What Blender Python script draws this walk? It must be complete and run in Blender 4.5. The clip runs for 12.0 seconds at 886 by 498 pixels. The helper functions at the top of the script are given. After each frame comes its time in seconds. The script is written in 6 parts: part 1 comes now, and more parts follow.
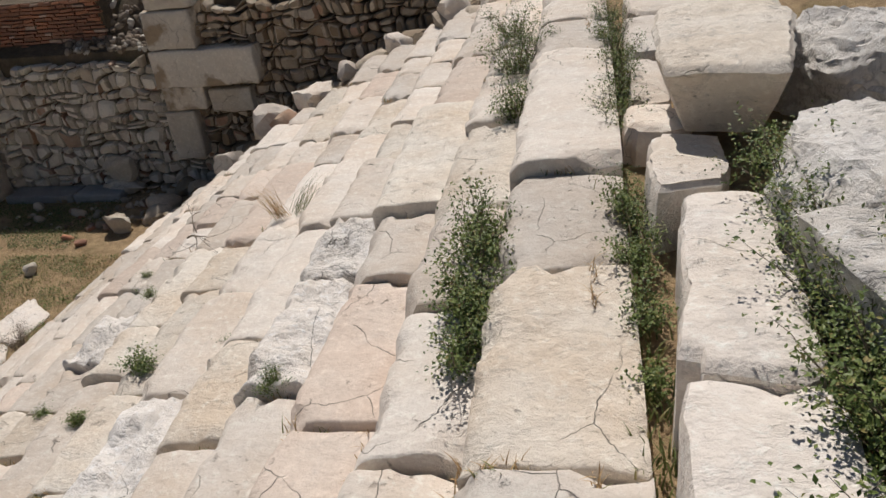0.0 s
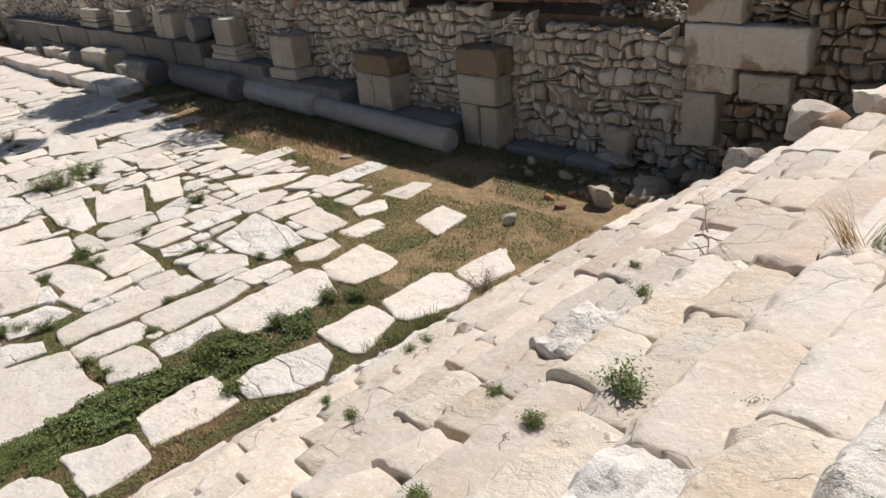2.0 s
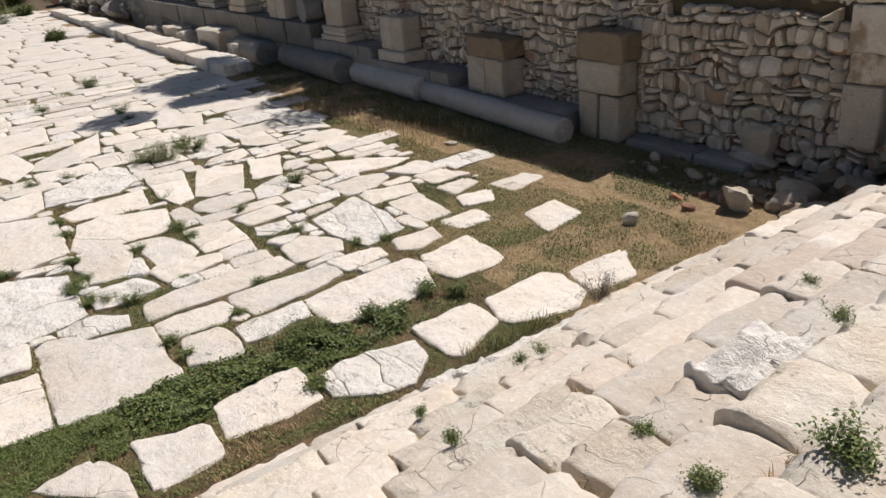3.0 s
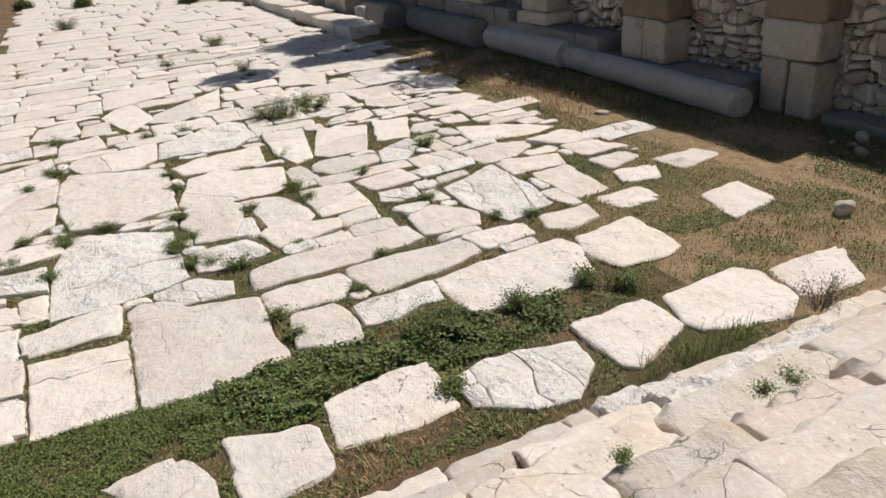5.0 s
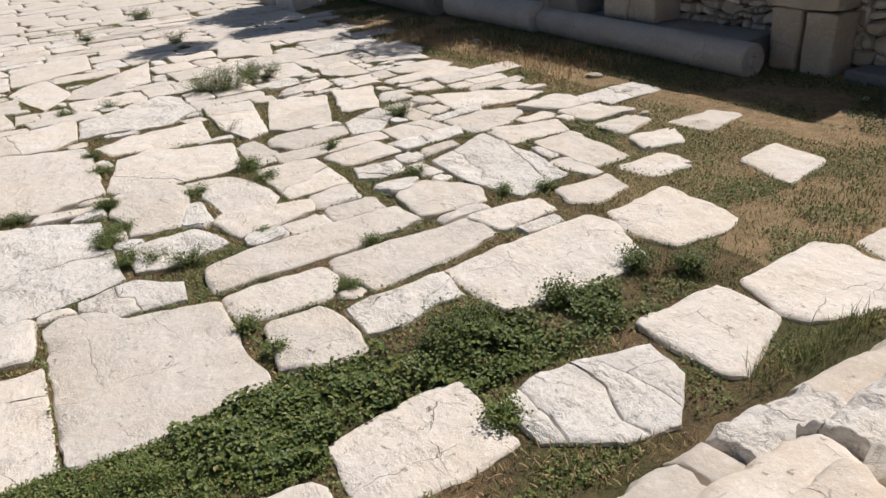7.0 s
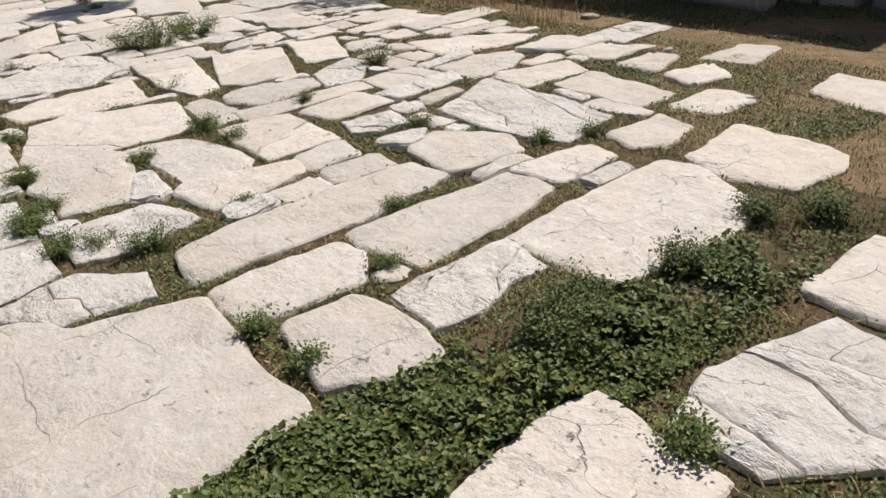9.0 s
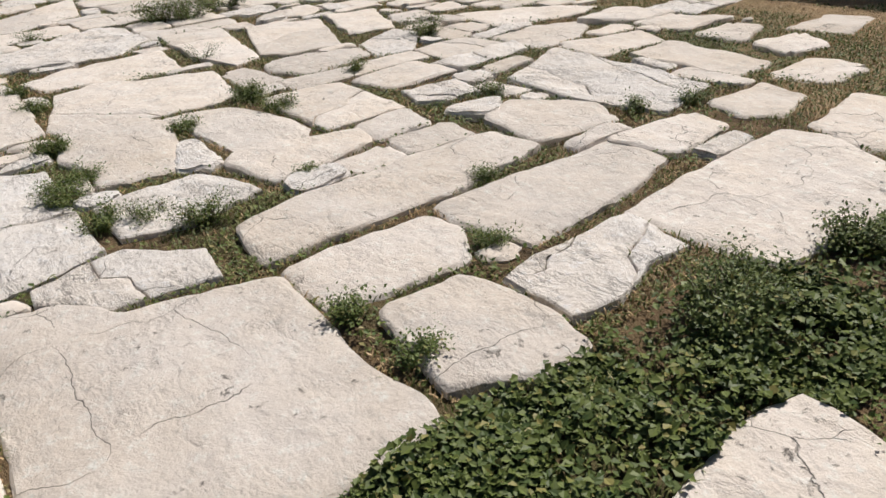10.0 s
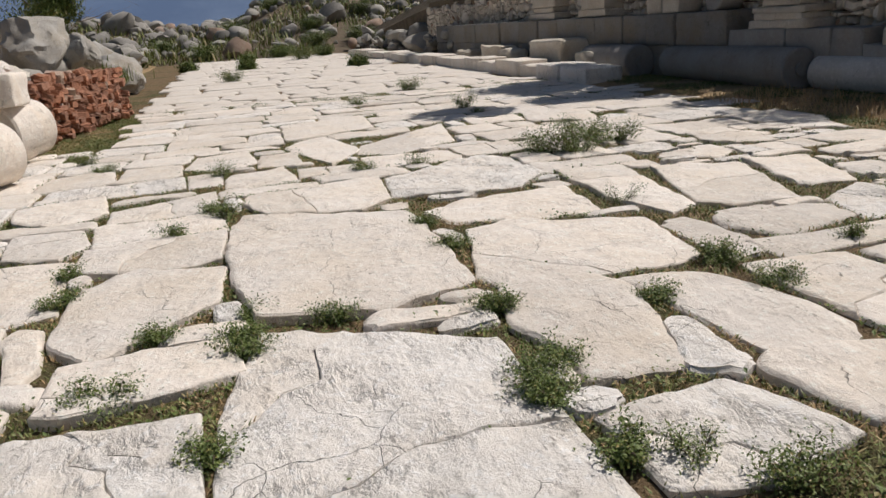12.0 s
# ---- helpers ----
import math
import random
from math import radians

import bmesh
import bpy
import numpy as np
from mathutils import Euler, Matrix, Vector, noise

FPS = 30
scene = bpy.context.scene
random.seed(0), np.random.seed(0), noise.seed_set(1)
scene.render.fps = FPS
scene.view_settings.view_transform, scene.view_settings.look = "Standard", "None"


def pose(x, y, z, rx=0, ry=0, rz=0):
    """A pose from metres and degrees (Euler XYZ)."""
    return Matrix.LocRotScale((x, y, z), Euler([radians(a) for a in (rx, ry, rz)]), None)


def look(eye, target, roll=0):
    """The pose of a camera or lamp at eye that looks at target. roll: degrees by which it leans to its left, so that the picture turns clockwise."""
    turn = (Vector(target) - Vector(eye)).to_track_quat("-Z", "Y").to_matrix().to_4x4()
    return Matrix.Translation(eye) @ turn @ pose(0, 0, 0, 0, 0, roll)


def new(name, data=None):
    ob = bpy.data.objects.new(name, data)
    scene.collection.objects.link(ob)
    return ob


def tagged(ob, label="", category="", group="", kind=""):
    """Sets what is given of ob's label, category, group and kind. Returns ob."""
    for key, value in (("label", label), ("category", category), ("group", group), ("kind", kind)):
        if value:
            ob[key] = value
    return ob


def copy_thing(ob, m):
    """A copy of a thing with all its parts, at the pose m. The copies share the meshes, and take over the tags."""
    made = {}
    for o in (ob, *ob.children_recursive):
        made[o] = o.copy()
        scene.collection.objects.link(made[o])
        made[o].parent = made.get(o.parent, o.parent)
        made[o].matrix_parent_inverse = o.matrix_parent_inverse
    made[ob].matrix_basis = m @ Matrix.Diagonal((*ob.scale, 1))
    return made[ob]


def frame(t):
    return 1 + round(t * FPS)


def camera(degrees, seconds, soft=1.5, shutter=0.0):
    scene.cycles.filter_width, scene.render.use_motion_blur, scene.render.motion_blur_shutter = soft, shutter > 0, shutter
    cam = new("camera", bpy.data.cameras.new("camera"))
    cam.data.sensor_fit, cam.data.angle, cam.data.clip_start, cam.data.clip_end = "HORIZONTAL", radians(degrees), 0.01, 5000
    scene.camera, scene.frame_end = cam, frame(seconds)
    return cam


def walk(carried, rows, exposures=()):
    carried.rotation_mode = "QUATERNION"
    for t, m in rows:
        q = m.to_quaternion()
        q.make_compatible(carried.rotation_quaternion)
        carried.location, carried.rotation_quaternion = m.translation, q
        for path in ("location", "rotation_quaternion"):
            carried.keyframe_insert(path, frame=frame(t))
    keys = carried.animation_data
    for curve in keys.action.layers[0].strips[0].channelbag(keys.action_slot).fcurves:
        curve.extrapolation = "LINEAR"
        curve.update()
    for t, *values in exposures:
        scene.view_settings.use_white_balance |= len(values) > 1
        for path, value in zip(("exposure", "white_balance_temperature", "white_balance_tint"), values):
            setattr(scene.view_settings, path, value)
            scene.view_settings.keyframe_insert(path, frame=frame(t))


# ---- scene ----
cam = camera(61.4, 12.0)
PATH = [
    (0, (-0.486, 0.301, 5.068), (-0.872, 2.023, 4.127), -6.7),
    (0.5, (-0.716, 0.481, 5.031), (-1.329, 2.148, 4.111), -6.9),
    (1, (-0.948, 0.718, 4.982), (-2.013, 2.17, 4.111), -6.5),
    (1.5, (-1.251, 0.961, 4.778), (-2.524, 2.252, 3.932), -6.0),
    (2, (-1.645, 1.176, 4.577), (-3.01, 2.372, 3.736), -5.7),
    (2.5, (-2.062, 1.411, 4.35), (-3.519, 2.497, 3.516), -5.4),
    (3, (-2.446, 1.554, 4.148), (-3.966, 2.558, 3.322), -5.1),
    (3.5, (-2.909, 1.701, 3.959), (-4.46, 2.653, 3.129), -5.0),
    (5.5, (-4.35, 1.915, 3.243), (-6.012, 2.648, 2.404), -4.7),
    (6, (-4.771, 2.001, 3.077), (-6.4, 2.792, 2.226), -4.8),
    (6.5, (-5.171, 1.959, 2.881), (-6.775, 2.792, 2.024), -4.6),
    (7, (-5.556, 1.92, 2.739), (-7.117, 2.813, 1.863), -4.5),
    (9, (-7.165, 1.875, 2.02), (-8.592, 2.923, 1.089), -4.6),
    (9.5, (-7.5, 1.847, 1.812), (-8.924, 2.895, 0.877), -4.4),
    (10, (-7.927, 1.758, 1.655), (-9.356, 2.797, 0.718), -4.2),
    (10.5, (-8.45, 1.671, 1.476), (-9.925, 2.646, 0.54), -4.4),
    (11, (-8.89, 1.521, 1.563), (-10.483, 2.387, 0.719), -4.5),
    (11.5, (-9.365, 1.349, 1.562), (-11.086, 2.083, 0.854), -3.9),
    (12, (-9.927, 1.225, 1.505), (-11.767, 1.753, 0.928), -3.8),
]
walk(cam, [(t, look(eye, target, roll)) for t, eye, target, roll in PATH],
     [(0.0, -0.55), (0.7, -0.40), (1.5, -0.27), (3.5, -0.29), (7.0, -0.38), (10.0, -0.44), (11.0, -0.52), (12.0, -0.53)])

# ---- light: clear sky, high sun over the wall ----
SUN = Vector((-0.28, 1.0, 0.0)).normalized() * math.cos(radians(55)) + Vector((0, 0, math.sin(radians(55))))
world = bpy.data.worlds.new("sky")
scene.world = world
world.use_nodes = True
wn = world.node_tree
sky = wn.nodes.new("ShaderNodeTexSky")
sky.sky_type = "NISHITA"
sky.sun_disc = False
sky.sun_elevation = radians(55)
sky.sun_rotation = math.atan2(SUN.x, SUN.y)
wn.links.new(sky.outputs[0], wn.nodes["Background"].inputs[0])
wn.nodes["Background"].inputs[1].default_value = 0.051
sun_data = bpy.data.lights.new("sun", "SUN")
sun_data.energy, sun_data.angle, sun_data.color = 5.2, radians(0.53), (1.0, 0.935, 0.875)
sun = new("sun", sun_data)
sun.matrix_world = look((0, 0, 40), Vector((0, 0, 40)) - SUN)


# ---- materials ----
class Nodes:
    """A short way to write node trees."""

    def __init__(self, name):
        self.mat = bpy.data.materials.new(name)
        self.mat.use_nodes = True
        self.t = self.mat.node_tree
        self.bsdf = self.t.nodes["Principled BSDF"]

    def add(self, kind, ins=(), **props):
        n = self.t.nodes.new(kind)
        for k, v in props.items():
            setattr(n, k, v)
        for k, v in dict(ins).items():
            if isinstance(v, bpy.types.NodeSocket):
                self.t.links.new(v, n.inputs[k])
            else:
                n.inputs[k].default_value = v
        return n

    def coords(self):
        tc = self.add("ShaderNodeTexCoord").outputs["Object"]
        rnd = self.add("ShaderNodeObjectInfo").outputs["Random"]
        off = self.add("ShaderNodeVectorMath", {0: self.add("ShaderNodeCombineXYZ", {0: rnd, 1: rnd, 2: rnd}).outputs[0], 1: (37.0, 61.0, 17.0)}, operation="MULTIPLY").outputs[0]
        self.rnd = rnd
        return self.add("ShaderNodeVectorMath", {0: tc, 1: off}, operation="ADD").outputs[0]

    def noise(self, vec, scale, detail=4.0, rough=0.6, distort=0.0):
        return self.add("ShaderNodeTexNoise", {"Vector": vec, "Scale": scale, "Detail": detail, "Roughness": rough, "Distortion": distort}).outputs["Fac"]

    def ramp(self, fac, lo, hi, a=0.0, b=1.0):
        return self.add("ShaderNodeMapRange", {0: fac, 1: lo, 2: hi, 3: a, 4: b}).outputs[0]

    def mix(self, fac, a, b, blend="MIX"):
        n = self.add("ShaderNodeMix", data_type="RGBA", blend_type=blend)
        for k, v in ((0, fac), (6, a), (7, b)):
            if isinstance(v, bpy.types.NodeSocket):
                self.t.links.new(v, n.inputs[k])
            else:
                n.inputs[k].default_value = (*v, 1) if isinstance(v, tuple) and len(v) == 3 else v
        return n.outputs[2]

    def math(self, op, a, b=0.0):
        return self.add("ShaderNodeMath", {0: a, 1: b}, operation=op).outputs[0]

    def finish(self, color, rough=0.85, height=None, bump=0.4, dist=0.02):
        if isinstance(color, bpy.types.NodeSocket):
            self.t.links.new(color, self.bsdf.inputs["Base Color"])
        else:
            self.bsdf.inputs["Base Color"].default_value = (*color, 1)
        if isinstance(rough, bpy.types.NodeSocket):
            self.t.links.new(rough, self.bsdf.inputs["Roughness"])
        else:
            self.bsdf.inputs["Roughness"].default_value = rough
        self.bsdf.inputs["Specular IOR Level"].default_value = 0.3
        if height is not None:
            b = self.add("ShaderNodeBump", {"Strength": bump, "Distance": dist, "Height": height})
            self.t.links.new(b.outputs[0], self.bsdf.inputs["Normal"])
        return self.mat


def marble(name, base, warm, grey, rough_amount=0.0, pits=0.35, stain=0.5, cracks=0.7, vary=0.84, patch=None):
    """Weathered marble: warm patina in patches, grey lichen, mottling, pits, bedding fissures and hairline cracks."""
    m = Nodes(name)
    v = m.coords()
    bed = m.add("ShaderNodeMapping", {"Vector": v, "Rotation": (0.1, 0.0, 0.55), "Scale": (1.0, 1.9, 1.3)}).outputs[0]
    big = m.noise(v, 1.5, 4, 0.6)
    mid = m.noise(v, 6.0, 6, 0.68)
    layer = m.noise(bed, 3.2, 7, 0.66, 0.3)
    mottle = m.noise(v, 19.0, 6, 0.72)
    fine = m.noise(v, 75.0, 5, 0.75)
    torn = m.noise(v, 5.0, 8, 0.74, 0.8)
    col = m.mix(m.ramp(big, 0.36, 0.66), base, warm)
    own = m.math("FRACT", m.math("MULTIPLY", m.rnd, 7.31))
    col = m.mix(m.ramp(m.rnd, 0.70, 1.0, 0.0, 0.45), col, m.mix(m.ramp(mid, 0.3, 0.7), grey, base))
    col = m.mix(m.ramp(torn, 0.54, 0.70, 0.0, stain), col, grey)
    col = m.mix(m.ramp(layer, 0.34, 0.52, 0.16, 0.0), col, tuple(c * 0.76 for c in warm))
    col = m.mix(m.ramp(mottle, 0.34, 0.58, 0.15, 0.0), col, tuple(c * 0.66 for c in warm))
    col = m.mix(m.ramp(mottle, 0.53, 0.68, 0.0, 0.7), col, tuple(min(0.90, c * 1.14) for c in base))
    col = m.mix(m.ramp(fine, 0.28, 0.44, 0.28, 0.0), col, tuple(c * 0.55 for c in warm))
    value = m.ramp(own, 0.0, 1.0, vary, 1.06)
    col = m.mix(1.0, col, m.add("ShaderNodeCombineXYZ", {0: value, 1: value, 2: value}).outputs[0], "MULTIPLY")
    if patch:
        col = m.mix(m.ramp(m.noise(v, 1.6, 5, 0.55), 0.50, 0.57, 0.0, 0.85), col, m.mix(m.ramp(mottle, 0.3, 0.7), patch, tuple(c * 0.6 for c in patch)))
    warped = m.add("ShaderNodeVectorMath", {0: v, 1: m.add("ShaderNodeVectorMath", {0: m.add("ShaderNodeTexNoise", {"Vector": v, "Scale": 4.0, "Detail": 6.0}).outputs["Color"], 1: (0.2, 0.2, 0.2)}, operation="MULTIPLY").outputs[0]}, operation="ADD").outputs[0]
    crack = m.add("ShaderNodeTexVoronoi", {"Vector": warped, "Scale": 1.6}, feature="DISTANCE_TO_EDGE").outputs["Distance"]
    line = m.math("MULTIPLY", m.ramp(crack, 0.0, 0.0045, 1.0, 0.0), m.ramp(m.noise(v, 1.3, 3), 0.50, 0.56))
    pit = m.math("MULTIPLY", m.ramp(m.noise(v, 17.0, 6, 0.75, 0.3), 0.61 - 0.02 * rough_amount, 0.69), m.ramp(m.noise(v, 2.6, 3), 0.46 - 0.05 * rough_amount, 0.66))
    col = m.mix(m.math("MULTIPLY", line, cracks), col, (0.13, 0.11, 0.085))
    col = m.mix(m.math("MULTIPLY", pit, pits * 0.8), col, (0.20, 0.175, 0.145))
    if rough_amount > 0.3:
        strata = m.add("ShaderNodeMapping", {"Vector": v, "Rotation": (0.1, 0.0, 0.75), "Scale": (0.9, 1.9, 1.4)}).outputs[0]
        ridge = m.math("ABSOLUTE", m.math("SUBTRACT", m.noise(strata, 2.4, 7, 0.66, 0.15), 0.5))
        gate = m.ramp(m.noise(v, 3.4, 5, 0.65), 0.46, 0.58)
        fleck = m.math("MULTIPLY", m.ramp(m.noise(strata, 13.0, 6, 0.7, 0.2), 0.56, 0.63), m.ramp(m.noise(v, 2.3, 3), 0.42, 0.58))
        col = m.mix(m.math("MULTIPLY", fleck, 0.55 if rough_amount > 0.6 else 0.28), col, (0.27, 0.24, 0.205))
        crev = m.math("MULTIPLY", m.ramp(ridge, 0.0, 0.016, 1.0, 0.0), gate)
        col = m.mix(m.math("MULTIPLY", crev, 0.5 if rough_amount > 0.6 else 0.15), col, (0.15, 0.13, 0.105))
        pit = m.math("ADD", pit, m.math("MULTIPLY", m.math("MULTIPLY", m.ramp(ridge, 0.0, 0.05, 1.0, 0.0), gate), 0.45 if rough_amount > 0.6 else 0.2))
    h = m.math("ADD", m.math("MULTIPLY", mid, 0.7), m.math("MULTIPLY", fine, 0.08))
    h = m.math("ADD", h, m.math("MULTIPLY", mottle, 0.24))
    h = m.math("ADD", h, m.math("MULTIPLY", layer, 0.35 + 0.3 * rough_amount))
    h = m.math("ADD", h, m.math("MULTIPLY", torn, 0.2 + 0.8 * rough_amount))
    h = m.math("SUBTRACT", h, m.math("ADD", m.math("MULTIPLY", line, 0.7), m.math("MULTIPLY", pit, 0.7)))
    return m.finish(col, 0.82, h, 0.75, 0.031 + 0.020 * rough_amount)


WHITE = (0.875, 0.805, 0.735)
MARBLE = marble("weathered_marble", WHITE, (0.83, 0.73, 0.62), (0.54, 0.505, 0.47), 0.35, 1.0, 0.5, 0.45, 0.89)
STEP = marble("step_marble", (0.83, 0.765, 0.69), (0.74, 0.62, 0.505), (0.62, 0.575, 0.52), 0.15, 0.6, 0.5, 0.5, 0.76)
PINK = marble("pinkish_marble", (0.75, 0.65, 0.56), (0.70, 0.56, 0.46), (0.60, 0.54, 0.49), 0.2)
FLAKED = marble("flaked_marble", (0.80, 0.745, 0.66), (0.72, 0.60, 0.47), (0.60, 0.55, 0.48), 0.45, 0.6, 0.3)
ROUGH = marble("pitted_marble", (0.88, 0.84, 0.79), (0.85, 0.775, 0.69), (0.76, 0.735, 0.71), 0.8, 0.4, 0.2, 0.9, 0.95)
# limestone darkened to carry the tree shade that lies on the tall plinth
SHADED_GREYSTONE = marble("shaded_grey_limestone", (0.27, 0.262, 0.25), (0.26, 0.225, 0.18), (0.15, 0.146, 0.142), 0.4, 0.6, 0.7)
COLUMN = marble("pale_column_marble", (0.66, 0.645, 0.63), (0.58, 0.54, 0.49), (0.42, 0.42, 0.42), 0.2, 0.5, 0.6)
# column marble with the shade of wall and trees put into its colour
SHADED_SHAFT = marble("shaded_blue_grey_marble", (0.34, 0.337, 0.335), (0.31, 0.285, 0.26), (0.20, 0.20, 0.20), 0.1, 0.4, 0.6)


def rubble_material(name, a, b, c):
    m = Nodes(name)
    v = m.coords()
    isl = m.add("ShaderNodeNewGeometry").outputs["Random Per Island"]
    k = m.math("FRACT", m.math("ADD", m.rnd, isl))
    col = m.mix(m.ramp(k, 0.1, 0.75), a, b)
    col = m.mix(m.ramp(k, 0.94, 0.96), col, c)
    n = m.noise(v, 9.0, 6, 0.7)
    col = m.mix(m.ramp(n, 0.5, 0.75, 0, 0.45), col, tuple(x * 0.5 for x in b))
    col = m.mix(m.ramp(m.noise(v, 3.0, 3), 0.5, 0.7, 0, 0.3), col, tuple(min(0.8, x * 1.15) for x in a))
    return m.finish(col, 0.9, m.math("ADD", n, m.math("MULTIPLY", m.noise(v, 45.0, 4), 0.4)), 0.7, 0.03)


RUBBLE = rubble_material("rubble_stone", (0.77, 0.70, 0.605), (0.50, 0.43, 0.345), (0.42, 0.27, 0.19))
BRICK = rubble_material("old_brick", (0.50, 0.235, 0.14), (0.33, 0.18, 0.125), (0.55, 0.42, 0.33))


def soil_material(name, dry, dark, green, amount):
    m = Nodes(name)
    v = m.add("ShaderNodeTexCoord").outputs["Object"]
    a, b = m.noise(v, 0.55, 5, 0.65), m.noise(v, 6.0, 6, 0.75)
    f = m.noise(v, 60.0, 4, 0.8)
    col = m.mix(m.ramp(b, 0.35, 0.65), dry, dark)
    col = m.mix(m.ramp(a, 0.5, 0.62, 0, amount), col, m.mix(m.ramp(f, 0.4, 0.6), green, tuple(x * 0.5 for x in green)))
    col = m.mix(m.ramp(f, 0.58, 0.70, 0, 0.5), col, tuple(min(1, x * 1.7) for x in dry))
    return m.finish(col, 0.95, m.math("ADD", b, m.math("MULTIPLY", f, 0.5)), 0.9, 0.05)


SOIL = soil_material("dry_soil", (0.50, 0.36, 0.205), (0.28, 0.195, 0.11), (0.14, 0.155, 0.05), 0.45)
JOINT = soil_material("joint_soil", (0.27, 0.185, 0.10), (0.12, 0.085, 0.05), (0.10, 0.12, 0.04), 0.75)
EARTH = soil_material("packed_earth", (0.20, 0.15, 0.10), (0.10, 0.08, 0.06), (0.08, 0.09, 0.035), 0.4)


def leaf_material(name, a, b, c):
    m = Nodes(name)
    isl = m.add("ShaderNodeNewGeometry").outputs["Random Per Island"]
    col = m.mix(m.ramp(isl, 0.0, 0.8), a, b)
    col = m.mix(m.ramp(isl, 0.90, 0.97), col, c)
    mat = m.finish(col, 0.55)
    m.bsdf.inputs["Specular IOR Level"].default_value = 0.4
    m.bsdf.inputs["Subsurface Weight"].default_value = 0.0
    return mat


LEAF = leaf_material("green_leaf", (0.075, 0.12, 0.028), (0.18, 0.225, 0.055), (0.30, 0.25, 0.09))
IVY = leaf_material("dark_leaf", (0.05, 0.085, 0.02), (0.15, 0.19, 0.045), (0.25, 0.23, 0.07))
GRASS = leaf_material("grass", (0.11, 0.15, 0.04), (0.24, 0.25, 0.08), (0.48, 0.38, 0.19))
STRAW = leaf_material("dry_grass", (0.62, 0.44, 0.23), (0.48, 0.32, 0.16), (0.24, 0.22, 0.08))
TWIG = leaf_material("twig", (0.16, 0.12, 0.08), (0.22, 0.17, 0.12), (0.12, 0.09, 0.06))


def plastic_material(name, a, b):
    m = Nodes(name)
    v = m.coords()
    col = m.mix(m.ramp(m.rnd, 0, 1), a, b)
    col = m.mix(m.ramp(m.noise(v, 14.0, 5, 0.7), 0.45, 0.75, 0, 0.45), col, (0.36, 0.29, 0.24))
    return m.finish(col, 0.6, m.noise(v, 30, 3), 0.1, 0.01)


CRATE = plastic_material("dusty_plastic", (0.22, 0.095, 0.09), (0.27, 0.13, 0.115))

# ---- mesh helpers ----
rng = random.Random(7)


def obj(name, verts, faces, mat, loc=(0, 0, 0), parent=None, smooth=True):
    me = bpy.data.meshes.new(name)
    me.from_pydata(verts, [], faces)
    me.materials.append(mat)
    if smooth:
        me.shade_smooth()
    ob = new(name, me)
    ob.location = loc
    ob.parent = parent
    return ob


def part(name, bm, material, parent, label=""):
    me = bpy.data.meshes.new(name)
    bm.to_mesh(me)
    bm.free()
    me.materials.append(material)
    ob = new(name, me)
    ob.parent = parent
    return tagged(ob, label)


def empty(name, loc=(0, 0, 0), turn=0.0, **tags):
    ob = new(name)
    ob.location = loc
    ob.rotation_euler = (0, 0, radians(turn))
    return tagged(ob, **tags)


def warp(p, amount):
    """The unevenness that neighbouring pieces share."""
    return Vector((noise.noise((p.x * 2.2, p.y * 2.2, 31)) + 0.6 * noise.noise((p.x * 7, p.y * 7, 33)), noise.noise((p.x * 2.2, p.y * 2.2, 37)) + 0.6 * noise.noise((p.x * 7, p.y * 7, 39)))) * amount


def outline(corners, step, wobble, seed, chips=0.28, own=1.0, most=14):
    """A closed outline through the corners, cut at them and uneven between."""
    pts, n = [], len(corners)
    for i in range(n):
        a, b = Vector(corners[i]), Vector(corners[(i + 1) % n])
        length = (b - a).length
        k = max(1 if own < 0.5 and length < 0.12 else 3, min(most, int(length / step)))
        side = Vector((-(b - a).y, (b - a).x)).normalized()
        for j in range(k):
            p = a.lerp(b, j / k)
            if j == 0 and own > 0.5:
                prev, nxt = Vector(corners[i - 1]), b
                cut = (0.004 + (0.022 if n < 5 else 0.010) * rng.random()) if rng.random() > (chips if n < 5 else 0.0) else rng.uniform(0.04, 0.10)
                p = a + ((prev - a).normalized() + (nxt - a).normalized()) * min(cut, 0.22 * (prev - a).length, 0.22 * (nxt - a).length)
            elif j:
                w = noise.noise((p.x * 2.6, p.y * 2.6, seed)) + noise.noise((p.x * 9, p.y * 9, seed + 5)) * 0.8
                p = p + side * wobble * own * (w * 0.75 - 0.22)
            pts.append(p + warp(p, wobble * 0.8))
    return pts


